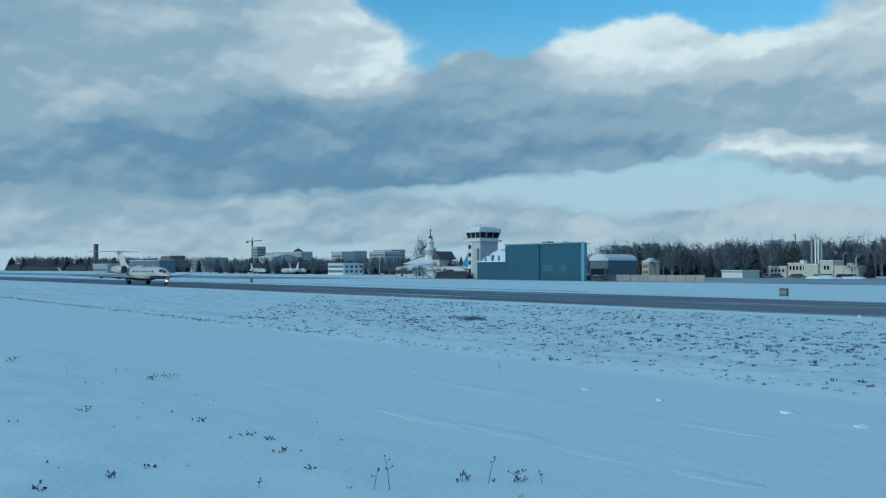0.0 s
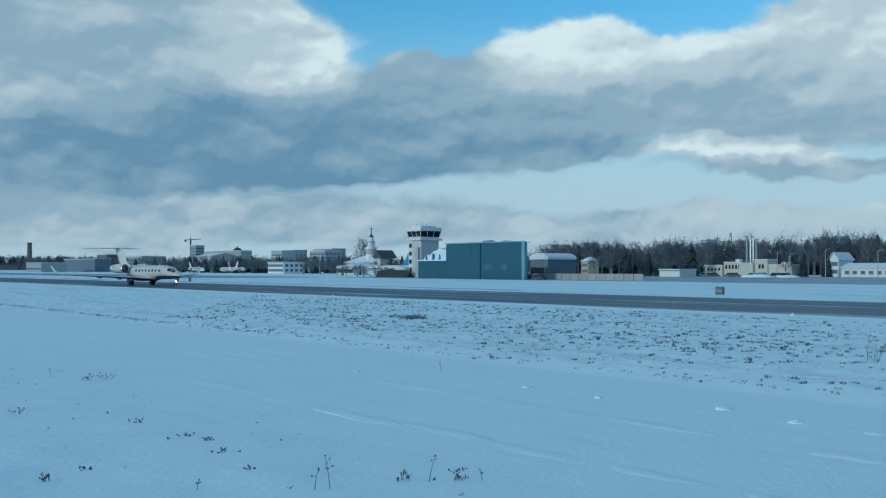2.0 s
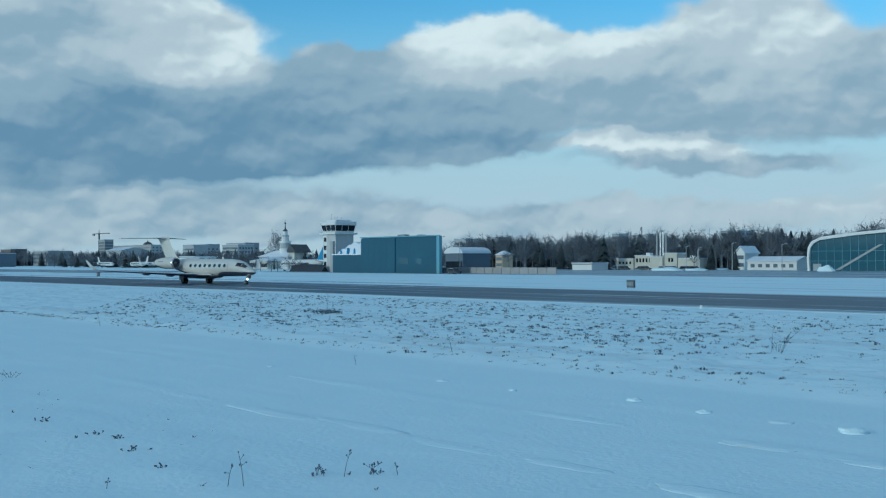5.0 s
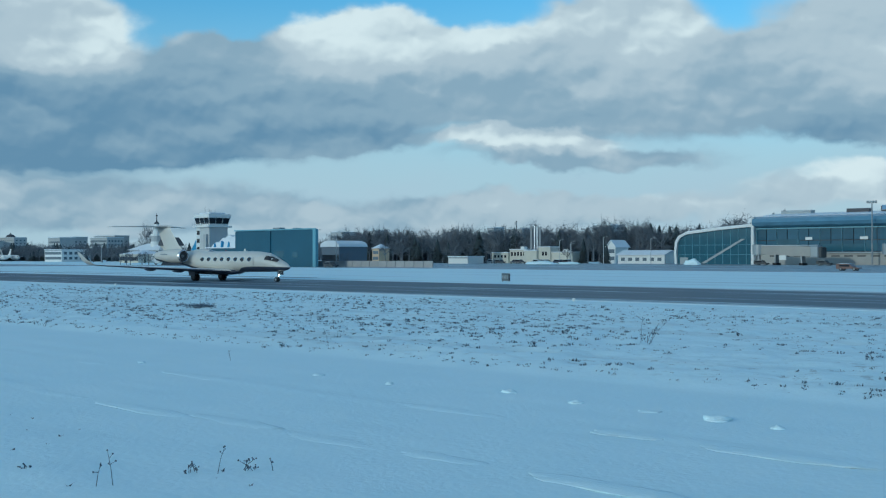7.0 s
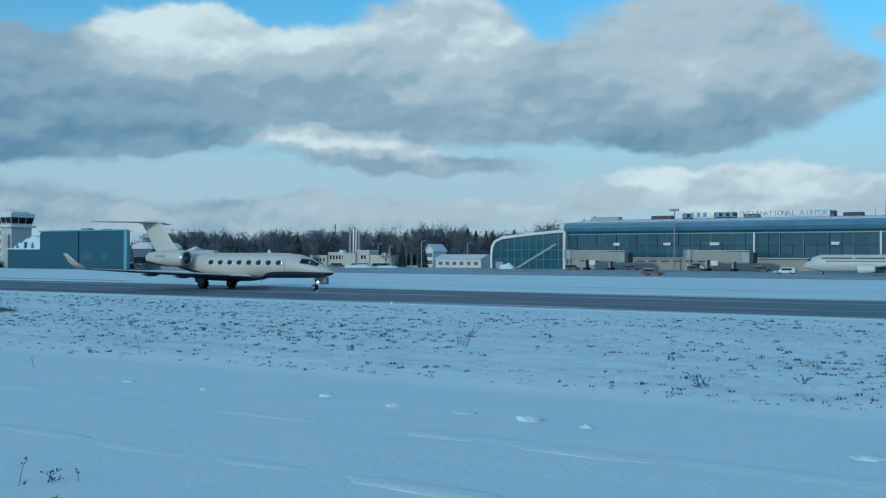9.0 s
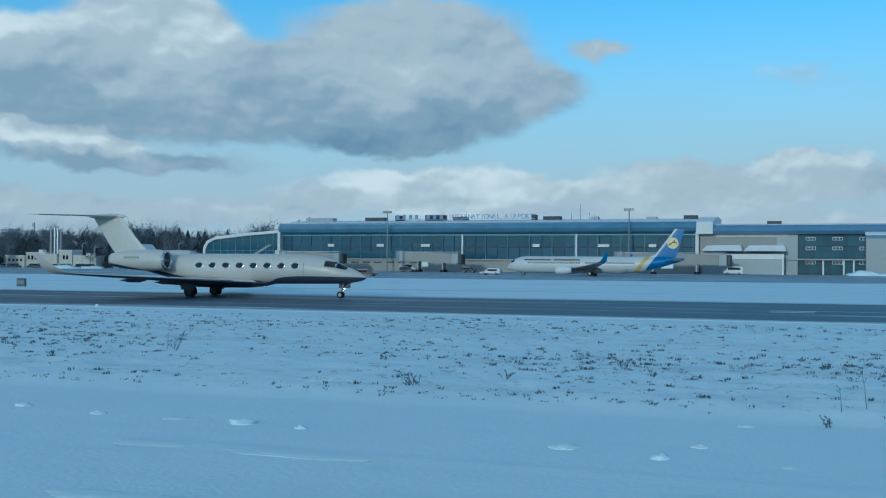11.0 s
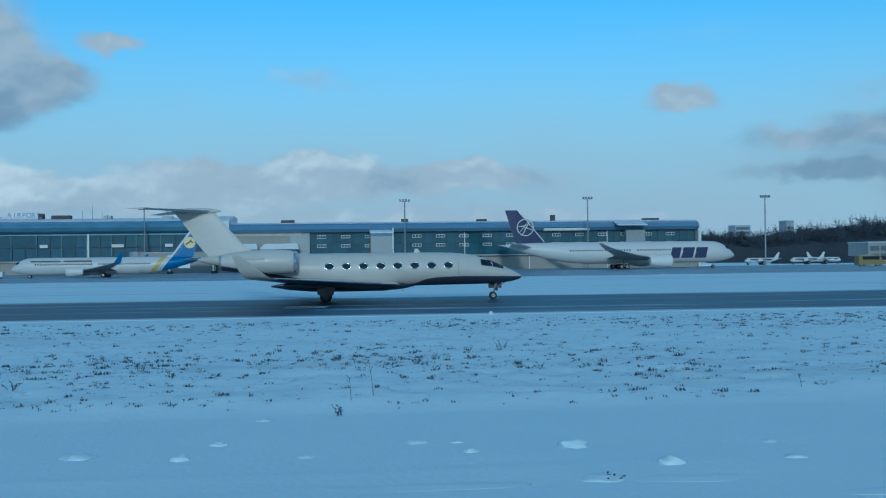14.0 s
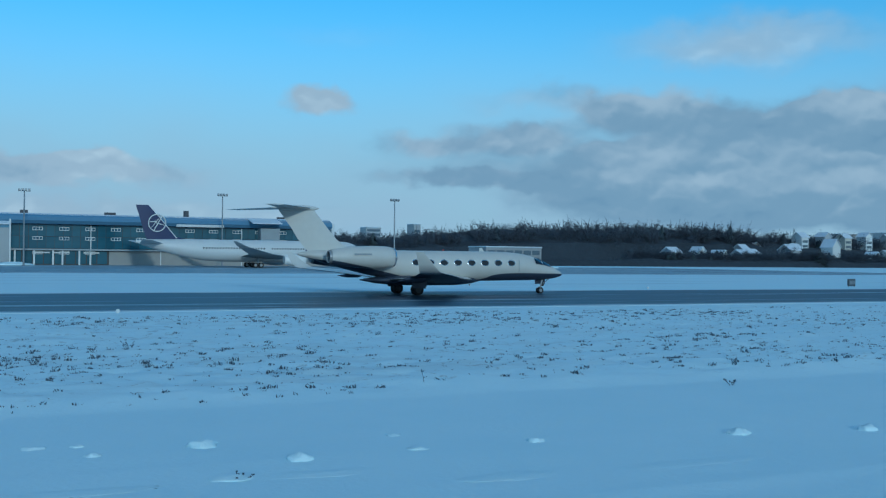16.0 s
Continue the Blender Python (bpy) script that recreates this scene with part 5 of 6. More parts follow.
def edge_light(x, y):
    e = thing("runway_light", x, y, 0, 0, "small white runway edge light in the snow", "runway light", "runway edge lights")
    part("stem", rod((0, 0, -0.05), (0, 0, 0.10), 0.08, 0.07, 8), "white", e)
    part("lens", rod((0, 0, 0.10), (0, 0, 0.24), 0.13, 0.08, 10), "white", e)


for x in (-232, -172, -105, -44.5, 9.4, 69):
    edge_light(x, 60.2)
edge_light(70.5, 96)


def box_vehicle(name, label, x, y, L, W, H, color, turn=0, van=False):
    v = thing(name, x, y, 0.03, turn, label, "vehicle")
    nose = H * 0.52
    side = [(-L / 2, 0.35), (-L / 2, H * 0.9), (-L / 2 + 0.2, H), (L * (0.28 if van else 0.10), H), (L * (0.38 if van else 0.26), nose), (L / 2 - 0.1, nose * 0.92), (L / 2, 0.4)]
    part("body", extrude_y(side, -W / 2, W / 2), color, v)
    for s in (-1, 1):
        part("side_window", box(-L * 0.36, L * (0.26 if van else 0.10), min(s * W / 2 - 0.02, s * W / 2 + 0.02), max(s * W / 2 - 0.02, s * W / 2 + 0.02), H * 0.6, H * 0.9), "black", v)
        for q in (-0.3, 0.3):
            wheel("tyre", v, q * L, s * (W / 2 - 0.1), 0.33, 0.24)
    part("roof_snow", box(-L * 0.4, L * 0.08, -W * 0.42, W * 0.42, H, H + 0.06), "roof", v)


box_vehicle("car", "dull red-brown airfield car on the apron", -87, 207, 4.4, 1.8, 1.35, "orange")
for x, y in ((-151, 297), (-132, 297.5), (-112, 297), (-93, 297)):
    box_vehicle("car", "dark car parked under the boarding bridge", x, y, 4.2, 1.8, 1.5, "dark")
box_vehicle("van", "white van parked before the terminal", -116, 309, 5.2, 2.0, 2.2, "white", van=True)
box_vehicle("van", "white van parked before the terminal", -20, 305, 5.2, 2.0, 2.2, "white", 180, van=True)
box_vehicle("pushback_tug", "low white aircraft tug at the airliner's nose", -72.5, 249, 5.0, 2.4, 1.5, "white", 180)
box_vehicle("truck", "olive yellow airfield truck beside a snow heap", 143, 270, 7.5, 2.5, 2.9, "yellow", van=True)
box_vehicle("car", "dark car parked by the hangar", -216, 186, 4.2, 1.8, 1.5, "dark")
for i in range(11):
    box_vehicle("car", "dark parked car with snow on its roof", -287 + i * 5.3 + 0.9 * (i % 3), 312 + 1.5 * (i % 2), 4.3, 1.8, 1.5, ("dark", "navy", "slate", "panel")[i % 4], 180 * (i % 2))


# ---- snow heaps, lumps and ridges ----
def lump_mesh(seed, flat):
    rnd = random.Random(seed)
    bm = bmesh.new()
    bmesh.ops.create_icosphere(bm, subdivisions=3, radius=1.0)
    off = Vector((rnd.random() * 50, rnd.random() * 50, 0))
    for v in bm.verts:
        n = noise.fractal(v.co * 1.6 + off, 0.8, 2.0, 4)
        v.co *= 1 + 0.32 * n
        v.co.z = max(v.co.z, -0.15) * flat
    me = bpy.data.meshes.new("snow_lump")
    bm.to_mesh(me)
    bm.free()
    me.materials.append(M["clod"])
    me.shade_smooth()
    return me


LUMPS = [lump_mesh(s, 0.55) for s in range(6)]


def lump(x, y, sx, sy, sz, i, name="snow_lump", label="small broken lump of snow on the track", group="snow lumps", base=None):
    ob = new(name, LUMPS[i % 6])
    z = float(ground_height(np.array([x]), np.array([y]))[0]) if base is None else base
    ob.matrix_basis = pose(x, y, z - 0.01, 0, 0, 0 if name == "snow_ridge" else (i * 67) % 60 - 30)
    ob.scale = (sx, sy, sz)
    tagged(ob, label, "snow", group)


for i, (x, y, w, h) in enumerate([(-22.2, 18.7, .26, .10), (-19.4, 18.6, .15, .13), (-16.2, 19.4, .24, .16), (-13.9, 18.9, .22, .14), (-10.5, 18.8, .36, .24), (-9.15, 18.6, .16, .16), (-12.1, 18.9, .34, .08), (-4.0, 18.3, .34, .16), (-2.3, 17.8, .18, .20), (-1.8, 19.2, .20, .14),
                                  (4.2, 18.0, .32, .28), (5.3, 16.2, .26, .24), (1.6, 18.8, .28, .10), (2.4, 17.7, .16, .15), (2.3, 18.7, .14, .10), (-0.3, 17.8, .2, .07), (7.4, 16.4, .24, .12), (7.6, 17.9, .20, .08), (9.6, 16.3, .22, .14), (13.5, 15.6, .26, .26), (16.1, 15.0, .22, .24), (4.0, 15.3, .40, .12), (-28.7, 17.3, .16, .10), (-1.2, 22.0, .2, .1)]):
    lump(x, y, w * 0.8, w * 0.7, h * 0.9, i)
for i, (x0, x1, y, h) in enumerate([(-30.5, -28.4, 16.35, .05), (-25.8, -22.6, 16.35, .07), (-16.8, -14.0, 16.3, .10), (-11.5, -10.2, 16.2, .08), (-9.0, -6.8, 16.05, .10), (-25, -22.8, 12.1, .05), (-21.3, -18.6, 12.1, .09), (-18.4, -16.0, 12.35, .11), (-15.6, -13.2, 12.3, .07), (-12.6, -11.0, 12.4, .09), (-9.6, -7.4, 12.3, .13), (-0.4, 2.4, 15.1, .07), (4.4, 6.2, 15.2, .08), (7.0, 8.4, 13.8, .10), (-2.0, 0.4, 14.9, .04), (9.5, 12.0, 13.6, .06)]):
    lump((x0 + x1) / 2, y, (x1 - x0) / 2 * 1.25, 0.30, h * 0.62, i + 3, "snow_ridge", "long low ridge of snow beside a wheel track", "track ridges")
for x, y, s, h in ((-176, 300, 2.6, 3.2), (13, 306, 4.0, 2.6), (21, 305, 5.0, 1.6), (165, 295, 9.0, 2.6), (176, 297, 7.0, 1.6), (-236, 300, 6, 2.0), (-226, 303, 5, 1.6), (119, 330, 4, 2.0)):
    lump(x, y, s, s * 0.5, h, int(abs(x)), "snow_heap", "ploughed heap of snow at the apron edge", "snow heaps", 0.0)


# ---- grass and weeds ----
def blades_mesh(tufts, name, seed):
    """tufts: x, y, spread, height, blades. Thin bent blades, all in one mesh."""
    rs = np.random.RandomState(seed)
    vs, fs = [], []
    for x, y, sp, h, n in tufts:
        z = float(ground_height(np.array([x]), np.array([y]))[0]) - 0.02
        for _ in range(int(n)):
            a, r = rs.uniform(0, 6.283), sp * math.sqrt(rs.uniform(0, 1)) * 0.6
            bx, by = x + r * math.cos(a) * 1.3, y + r * math.sin(a)
            hh, lean, b = h * rs.uniform(0.35, 1.0), rs.uniform(0.2, 1.4), rs.uniform(0, 6.283)
            wd = 0.008 + 0.010 * rs.uniform()
            dx, dy = math.cos(b), math.sin(b)
            px, py = -dy * wd, dx * wd
            i = len(vs)
            m = 0.55 * hh
            vs += [(bx - px, by - py, z), (bx + px, by + py, z), (bx + dx * lean * m * 0.4 + px, by + dy * lean * m * 0.4 + py, z + m), (bx + dx * lean * m * 0.4 - px, by + dy * lean * m * 0.4 - py, z + m), (bx + dx * lean * hh, by + dy * lean * hh, z + hh * 0.9)]
            fs += [(i, i + 1, i + 2, i + 3), (i + 3, i + 2, i + 4)]
    me = bpy.data.meshes.new(name)
    me.from_pydata(vs, [], fs)
    me.materials.append(M["grass"])
    return me


def grass():
    rs = np.random.RandomState(4)
    tufts = []
    n = 0
    while n < 14000:
        x, y = rs.uniform(-130, 60), 24 + 30 * rs.uniform() ** 1.2
        if abs(x) > y * 1.6 + 25:
            continue
        dens = float(hash_noise(np.array([x * 0.35]), np.array([y * 0.5]), 31)[0]) * float(hash_noise(np.array([x * 0.06]), np.array([y * 0.12]), 37)[0])
        if dens < rs.uniform(0.0, 0.42):
            continue
        big = rs.uniform() ** 3
        tufts.append((x, y, 0.06 + 0.15 * big, 0.05 + 0.10 * big, 4 + 13 * big))
        n += 1
    for i in range(2000):      # the edge of the strip
        x = 10 - 150 * rs.uniform() ** 0.6
        if rs.uniform() < 0.75 - float(hash_noise(np.array([x * 0.35]), np.array([0.0]), 41)[0]):
            continue
        tufts.append((x, 23.4 + 0.016 * max(x + 30, 0) * (1 if x < 0 else 0.2) + rs.normal(0, 0.25), 0.12, 0.04 + 0.08 * rs.uniform(), 6))
    for i in range(46):       # a dense patch
        tufts.append((rs.uniform(25.5, 31), 34.4 + rs.normal(0, 0.7), 0.22, 0.12, 10))
    ob = new("dry_grass", blades_mesh(tufts, "dry_grass", 5))
    tagged(ob, "dark dead grass tufts sticking through the snow", "grass", kind="stuff")
    few = [(rs.uniform(-36, -12), rs.uniform(3.5, 10), 0.05, 0.04 + 0.06 * rs.uniform(), 3) for _ in range(70)]
    ob = new("verge_grass", blades_mesh(few, "verge_grass", 6))
    tagged(ob, "scattered dead grass tips in smooth snow", "grass", kind="stuff")


grass()


def weed(x, y, h, kind, seed):
    """A dead stalk with side twigs and seed heads, or a low bush."""
    rnd = random.Random(seed)
    z = float(ground_height(np.array([x]), np.array([y]))[0]) - 0.03
    w = thing("dead_weed", x, y, z, rnd.uniform(0, 360), {"stalk": "tall thin dead weed stalk in the snow", "bush": "low dark dead weed clump in the snow", "mound": "snowy mound with dark dead weeds and stalk"}[kind], "weed", "dead weeds")
    bm, heads = bmesh.new(), bmesh.new()
    thick = 1.2 if y > 20 else 1.0
    n = {"stalk": 1, "bush": 6, "mound": 90}[kind]
    for i in range(n):
        lean = rnd.uniform(0.05, 0.35) if kind == "stalk" else rnd.uniform(0.3, 1.3)
        a = rnd.uniform(0, 6.28)
        hh = h * rnd.uniform(0.3, 0.95) if i else h
        if kind == "mound":
            hh = h * 0.30 * rnd.uniform(0.4, 1.0) if i else h * 1.15
        b0 = Vector((rnd.uniform(-1, 1), rnd.uniform(-1, 1), 0)) * ({"stalk": 0.04, "bush": 0.12, "mound": 0.7}[kind] if i else 0.0)
        if kind == "mound" and i == 0:
            lean = 0.08
        mid = b0 + Vector((math.cos(a) * lean * hh * 0.4, math.sin(a) * lean * hh * 0.4, hh * 0.55))
        top = b0 + Vector((math.cos(a) * lean * hh, math.sin(a) * lean * hh, hh))
        add_rod(bm, b0, mid, 0.007 * thick, 0.005 * thick, 5)
        add_rod(bm, mid, top, 0.005 * thick, 0.003 * thick, 5)
        for q in range(3):
            p = mid.lerp(top, rnd.random())
            e = p + Vector((rnd.uniform(-1, 1), rnd.uniform(-1, 1), rnd.uniform(0.2, 1))) * h * 0.16
            add_rod(bm, p, e, 0.005 * thick, 0.003 * thick, 4)
            bmesh.ops.create_icosphere(heads, subdivisions=1, radius=(0.009 + 0.008 * rnd.random()) * thick, matrix=Matrix.Translation(e))
        bmesh.ops.create_icosphere(heads, subdivisions=1, radius=0.014 * thick, matrix=Matrix.Translation(top))
    tagged(part("stem", bm, "grass", w), kind="stuff")
    tagged(part("seed_head", heads, "grass", w), kind="stuff")


for i, (x, y, h, k) in enumerate([(-38.6, 7.4, .25, "bush"), (-32.3, 9.1, .35, "stalk"), (-30.6, 9.6, .30, "bush"), (-30.8, 10.2, .25, "bush"), (-16.6, 4.6, .16, "bush"), (-16.0, 3.4, .16, "bush"), (-21.5, 7.8, .12, "bush"), (-18.5, 8.0, .12, "bush"), (-14.7, 6.2, .20, "stalk"), (-13.5, 7.7, .62, "stalk"), (-13.6, 7.5, .40, "stalk"), (-13.6, 9.0, .20, "bush"), (-13.2, 9.2, .52, "stalk"),
                                  (-13.1, 9.6, .30, "bush"), (-12.8, 9.9, .26, "stalk"), (-19.2, 7.9, .12, "bush"), (-15.4, 7.4, .10, "bush"), (-24.3, 6.2, .16, "bush"), (-33.6, 8.0, .3, "stalk"), (-17.3, 7.7, .12, "bush"), (-28.0, 24.0, .75, "stalk"), (-27.3, 19.5, .40, "stalk"), (-52.3, 35.3, 1.15, "mound"), (-53.2, 22.1, 1.2, "stalk"), (-17.2, 5.4, .10, "bush"),
                                  (-20.2, 31.6, 1.0, "bush"), (-20.4, 31.4, 1.1, "stalk"), (-9.1, 24.6, .40, "bush"), (-7.4, 27.0, .3, "bush"), (0.3, 22.4, .30, "bush"), (1.1, 24.0, 1.0, "stalk"), (0.6, 23.6, .6, "stalk"), (5.9, 35.5, .35, "bush"), (-9.3, 25.1, .3, "bush"), (18.6, 21.8, .22, "bush"), (4.1, 15.2, .13, "bush"), (11, 24, .35, "stalk"), (-12, 30, .3, "bush"), (-4, 29, .3, "bush")]):
    weed(x, y, h * 0.82, k, i)


# ---- trees ----
def tri_tree(seed, conifer):
    """Trunk and crown of one tree of height 1, as arrays of triangles."""
    rs = np.random.RandomState(seed)
    crown, trunk = [], []

    def stick(a, b, w, out):
        a, b = np.array(a), np.array(b)
        d = b - a
        side = np.cross(d, rs.normal(size=3))
        side = side / (np.linalg.norm(side) + 1e-9) * w
        out.append((a - side, a + side, b + side * 0.3))
        out.append((a - side, b + side * 0.3, b - side * 0.3))

    if conifer:
        for k in range(7):
            t0, t1 = 2 * math.pi * k / 7, 2 * math.pi * (k + 1) / 7
            trunk.append((np.array([0.016 * math.cos(t0), 0.016 * math.sin(t0), 0]), np.array([0.016 * math.cos(t1), 0.016 * math.sin(t1), 0]), np.array([0, 0, 0.98])))
        for q in range(20):
            h = 0.06 + 0.92 * q / 20
            r = 0.30 * (1 - h) ** 0.85 + 0.01
            for k in range(13):
                a = rs.uniform(0, 6.283)
                rr = r * rs.uniform(0.65, 1.15)
                tip = np.array([rr * math.cos(a), rr * math.sin(a), h - 0.05 - 0.05 * rs.uniform()])
                w = 0.30 * rr + 0.012
                sx, sy = -math.sin(a) * w, math.cos(a) * w
                root = np.array([0, 0, h + 0.03])
                mid = tip * 0.7 + root * 0.3
                crown.append((root, mid + (sx, sy, -0.015), tip))
                crown.append((root, tip, mid - (sx, sy, 0.015)))
        return np.array(trunk), np.array(crown)
    for k in range(6):
        t0, t1 = 2 * math.pi * k / 6, 2 * math.pi * (k + 1) / 6
        a0, a1 = np.array([0.02 * math.cos(t0), 0.02 * math.sin(t0), 0]), np.array([0.02 * math.cos(t1), 0.02 * math.sin(t1), 0])
        trunk.append((a0, a1, np.array([0, 0, 0.72])))
    for q in range(18):
        h = rs.uniform(0.18, 0.66)
        a, reach = rs.uniform(0, 6.283), rs.uniform(0.13, 0.30) * (1.15 - 0.5 * h)
        s = np.array([0, 0, h])
        e = s + np.array([reach * math.cos(a), reach * math.sin(a), rs.uniform(0.10, 0.32)])
        stick(s, e, 0.008, crown)
        for _ in range(13):
            p = s + (e - s) * rs.uniform(0.25, 1.0)
            d = rs.normal(size=3) * 0.055 + np.array([0.4 * reach * math.cos(a), 0.4 * reach * math.sin(a), 0.07])
            stick(p, p + d, 0.0042, crown)
            stick(p + d * 0.6, p + d * 0.6 + rs.normal(size=3) * 0.05 + (0, 0, 0.02), 0.0034, crown)
    return np.array(trunk), np.array(crown)


KINDS = [tri_tree(s, s >= 4) for s in range(7)]          # four bare, three spruces


def tri_object(name, tris, material):
    n = len(tris)
    me = bpy.data.meshes.new(name)
    me.vertices.add(3 * n)
    me.vertices.foreach_set("co", tris.reshape(-1).astype(np.float32))
    me.loops.add(3 * n)
    me.loops.foreach_set("vertex_index", np.arange(3 * n, dtype=np.int32))
    me.polygons.add(n)
    me.polygons.foreach_set("loop_start", np.arange(0, 3 * n, 3, dtype=np.int32))
    me.update(calc_edges=True)
    me.materials.append(M[material])
    return me


TREE_MESH = [(tri_object("trunk", t, "bark"), tri_object("crown", c, "needle" if i >= 4 else "twig")) for i, (t, c) in enumerate(KINDS)]


def tree(x, y, h, i, wide=1.0, turn=0):
    spruce = i >= 4
    t = thing("spruce_tree" if spruce else "bare_tree", x, y, 0, turn, "dark green spruce standing in the snow" if spruce else "leafless dark winter tree", "tree", "spruces" if spruce else "bare trees")
    for name, me in zip(("trunk", "crown"), TREE_MESH[i]):
        ob = new(name, me)
        ob.parent = t
        ob.scale = (h * wide, h * wide, h)


def wood(name, label, seed, count, x0, x1, y0, y1, heights, spruce=0.2, base=None, wide=1.0, bark="twig"):
    """Many trees in one mesh; heights: a function of x."""
    rs = np.random.RandomState(seed)
    bare, needles = [], []
    for _ in range(count):
        x, y = rs.uniform(x0, x1), rs.uniform(y0, y1)
        z = 0.0 if base is None else base(x)
        h = max(3.0, heights(x) - z) * rs.uniform(0.78, 1.03)
        con = rs.uniform() < spruce
        i = rs.randint(4, 7) if con else rs.randint(0, 4)
        a = rs.uniform(0, 6.283)
        c, s = math.cos(a), math.sin(a)
        w = h * wide * rs.uniform(0.85, 1.25)
        for src, dst in ((KINDS[i][0], bare), (KINDS[i][1], needles if con else bare)):
            v = src.copy()
            px, py = v[..., 0] * w, v[..., 1] * w
            v[..., 0], v[..., 1], v[..., 2] = x + px * c - py * s, y + px * s + py * c, z + v[..., 2] * h
            dst.append(v)
    ob = new(name, tri_object(name, np.concatenate(bare), bark))
    tagged(ob, label, "woods", kind="stuff")
    if needles:
        ob = new(name + "_spruces", tri_object(name, np.concatenate(needles), "needle"))
        tagged(ob, "dark spruces among bare winter woods", "woods", kind="stuff")


def ridge(name, label, xs, y0, depth, tops, amp, seed):
    """A long low rise grown over with scrub, with a ragged top."""
    x = np.arange(xs[0], xs[-1], 4.0)
    top = np.interp(x, xs, tops) + amp * (hash_noise(x * 0.09, x * 0, seed) + 0.6 * hash_noise(x * 0.31, x * 0, seed + 1) - 0.8)
    bm = bmesh.new()
    add_loft(bm, [[(a, y0, -0.5), (a, y0 + 1.5, t * 0.6), (a, y0 + depth * 0.4, max(t, 0.3)), (a, y0 + depth, -0.5)] for a, t in zip(x, top)])
    tagged(link(name, bm, "hill"), label, "hill", kind="structure")


ridge("backdrop_scrub_west", "dark winter scrub along the airfield's far edge", [-2600, -1500, -900, -640, -480], 480, 40, [15, 10.5, 7.5, 7, 6], 3.0, 50)
ridge("backdrop_scrub", "dark winter scrub behind the airfield buildings", [-480, -330, -200, -120], 440, 40, [9, 10, 11, 12], 4.0, 53)
ridge("backdrop_hill", "dark wooded hill beyond the runway's end", [160, 218, 263, 330, 410, 441, 470, 640, 900], 476, 90, [10, 12, 17, 19, 19, 18, 16.5, 17, 17], 2.6, 57)
wood("woods_middle", "leafless winter trees behind the airfield houses", 11, 300, -470, -205, 395, 438, lambda x: 17.6 + 1.6 * math.sin(x * 0.11), 0.12)
wood("woods_terminal", "leafless winter trees behind the terminal", 12, 170, -300, -90, 440, 480, lambda x: np.interp(x, [-300, -230, -170, -90], [16.5, 19, 21, 20]), 0.1)
wood("woods_west", "far leafless trees and spruces beyond the taxiway", 13, 330, -1500, -480, 380, 470, lambda x: np.interp(x, [-1500, -900, -480], [21, 15.0, 12.5]), 0.3)
wood("woods_far_west", "far dark tree line on the horizon", 15, 150, -2600, -1450, 480, 560, lambda x: np.interp(x, [-2600, -1500], [34, 21]), 0.3, wide=1.4)
wood("woods_east", "dark leafless woods on the hill", 14, 760, 165, 620, 482, 540, lambda x: np.interp(x, [165, 218, 240, 263, 320, 410, 441, 470, 620], [16, 15.5, 18.5, 21.5, 23.5, 24, 21.5, 19.5, 20]), 0.12, lambda x: 0.0, 1.15, "twigdark")
wood("woods_village", "low bare trees between the houses", 16, 900, 290, 640, 392, 424, lambda x: 6.4 + 1.8 * math.sin(x * 0.23), 0.10, wide=1.9, bark="twigdark")
wood("woods_village_back", "bare garden trees behind the village houses", 17, 220, 330, 640, 440, 520, lambda x: 9.5 + 2.5 * math.sin(x * 0.17), 0.1, wide=1.2, bark="twigdark")
ridge("backdrop_hedge_west", "dark hedge and scrub beside the control tower", [-322, -314, -300], 201, 4, [2.0, 3.0, 2.6], 0.8, 63)
wood("woods_airfield", "dark bare shrubs and trees before the town", 18, 260, -820, -395, 300, 345, lambda x: 8.4 + 2.2 * math.sin(x * 0.09), 0.25, wide=1.5)
ridge("backdrop_hedge", "dark hedge and scrub along the airfield's eastern edge", [170, 260, 420, 700, 900], 388, 10, [2.4, 3.0, 3.2, 3.2, 3.2], 1.2, 61)
for i, (x, y, h, k, w) in enumerate([(-282.5, 320, 13.4, 4, 1.15), (-301, 322, 9, 5, 1.2), (-310, 325, 10.5, 6, 1.2), (-318, 322, 9.5, 4, 1.1), (-290, 326, 8, 5, 1.3), (-325, 318, 8.5, 0, 1.2), (-338, 322, 9, 1, 1.2), (-296, 318, 7, 2, 1.3), (-272, 345, 11, 3, 1), (-243, 335, 10, 4, 0.9), (-237, 340, 9.5, 5, 0.9), (-229, 330, 7.5, 6, 1),
                                     (-441, 258, 5.6, 4, 0.5), (-425, 258, 5.4, 5, 0.5), (-480, 268, 9, 0, 1.3), (-492, 270, 8.4, 1, 1.3), (-505, 272, 9.6, 2, 1.2), (-404, 262, 6.5, 3, 1.6), (-396, 262, 6.0, 0, 1.6), (-388, 255, 5.6, 1, 1.6), (-330, 226, 5.2, 2, 1.5), (-321, 222, 5.0, 3, 1.5), (-700, 430, 29, 0, 0.8), (-712, 432, 26, 2, 0.8), (-560, 330, 12, 1, 1), (-530, 332, 11, 2, 1), (-252, 222, 4.0, 3, 1.5), (-344, 203, 4.6, 0, 1.7), (-338, 204, 5.0, 1, 1.6), (-332, 203, 4.4, 2, 1.7), (-326, 205, 4.8, 3, 1.7), (-350, 205, 4.2, 2, 1.7), (-320, 204, 4.2, 0, 1.8), (-356, 206, 4.0, 1, 1.7), (-247, 330, 11, 3, 0.9), (-215, 400, 21, 1, 0.8), (-207, 402, 19, 2, 0.8)]):
    tree(x, y, h, k, w, (i * 83) % 360)


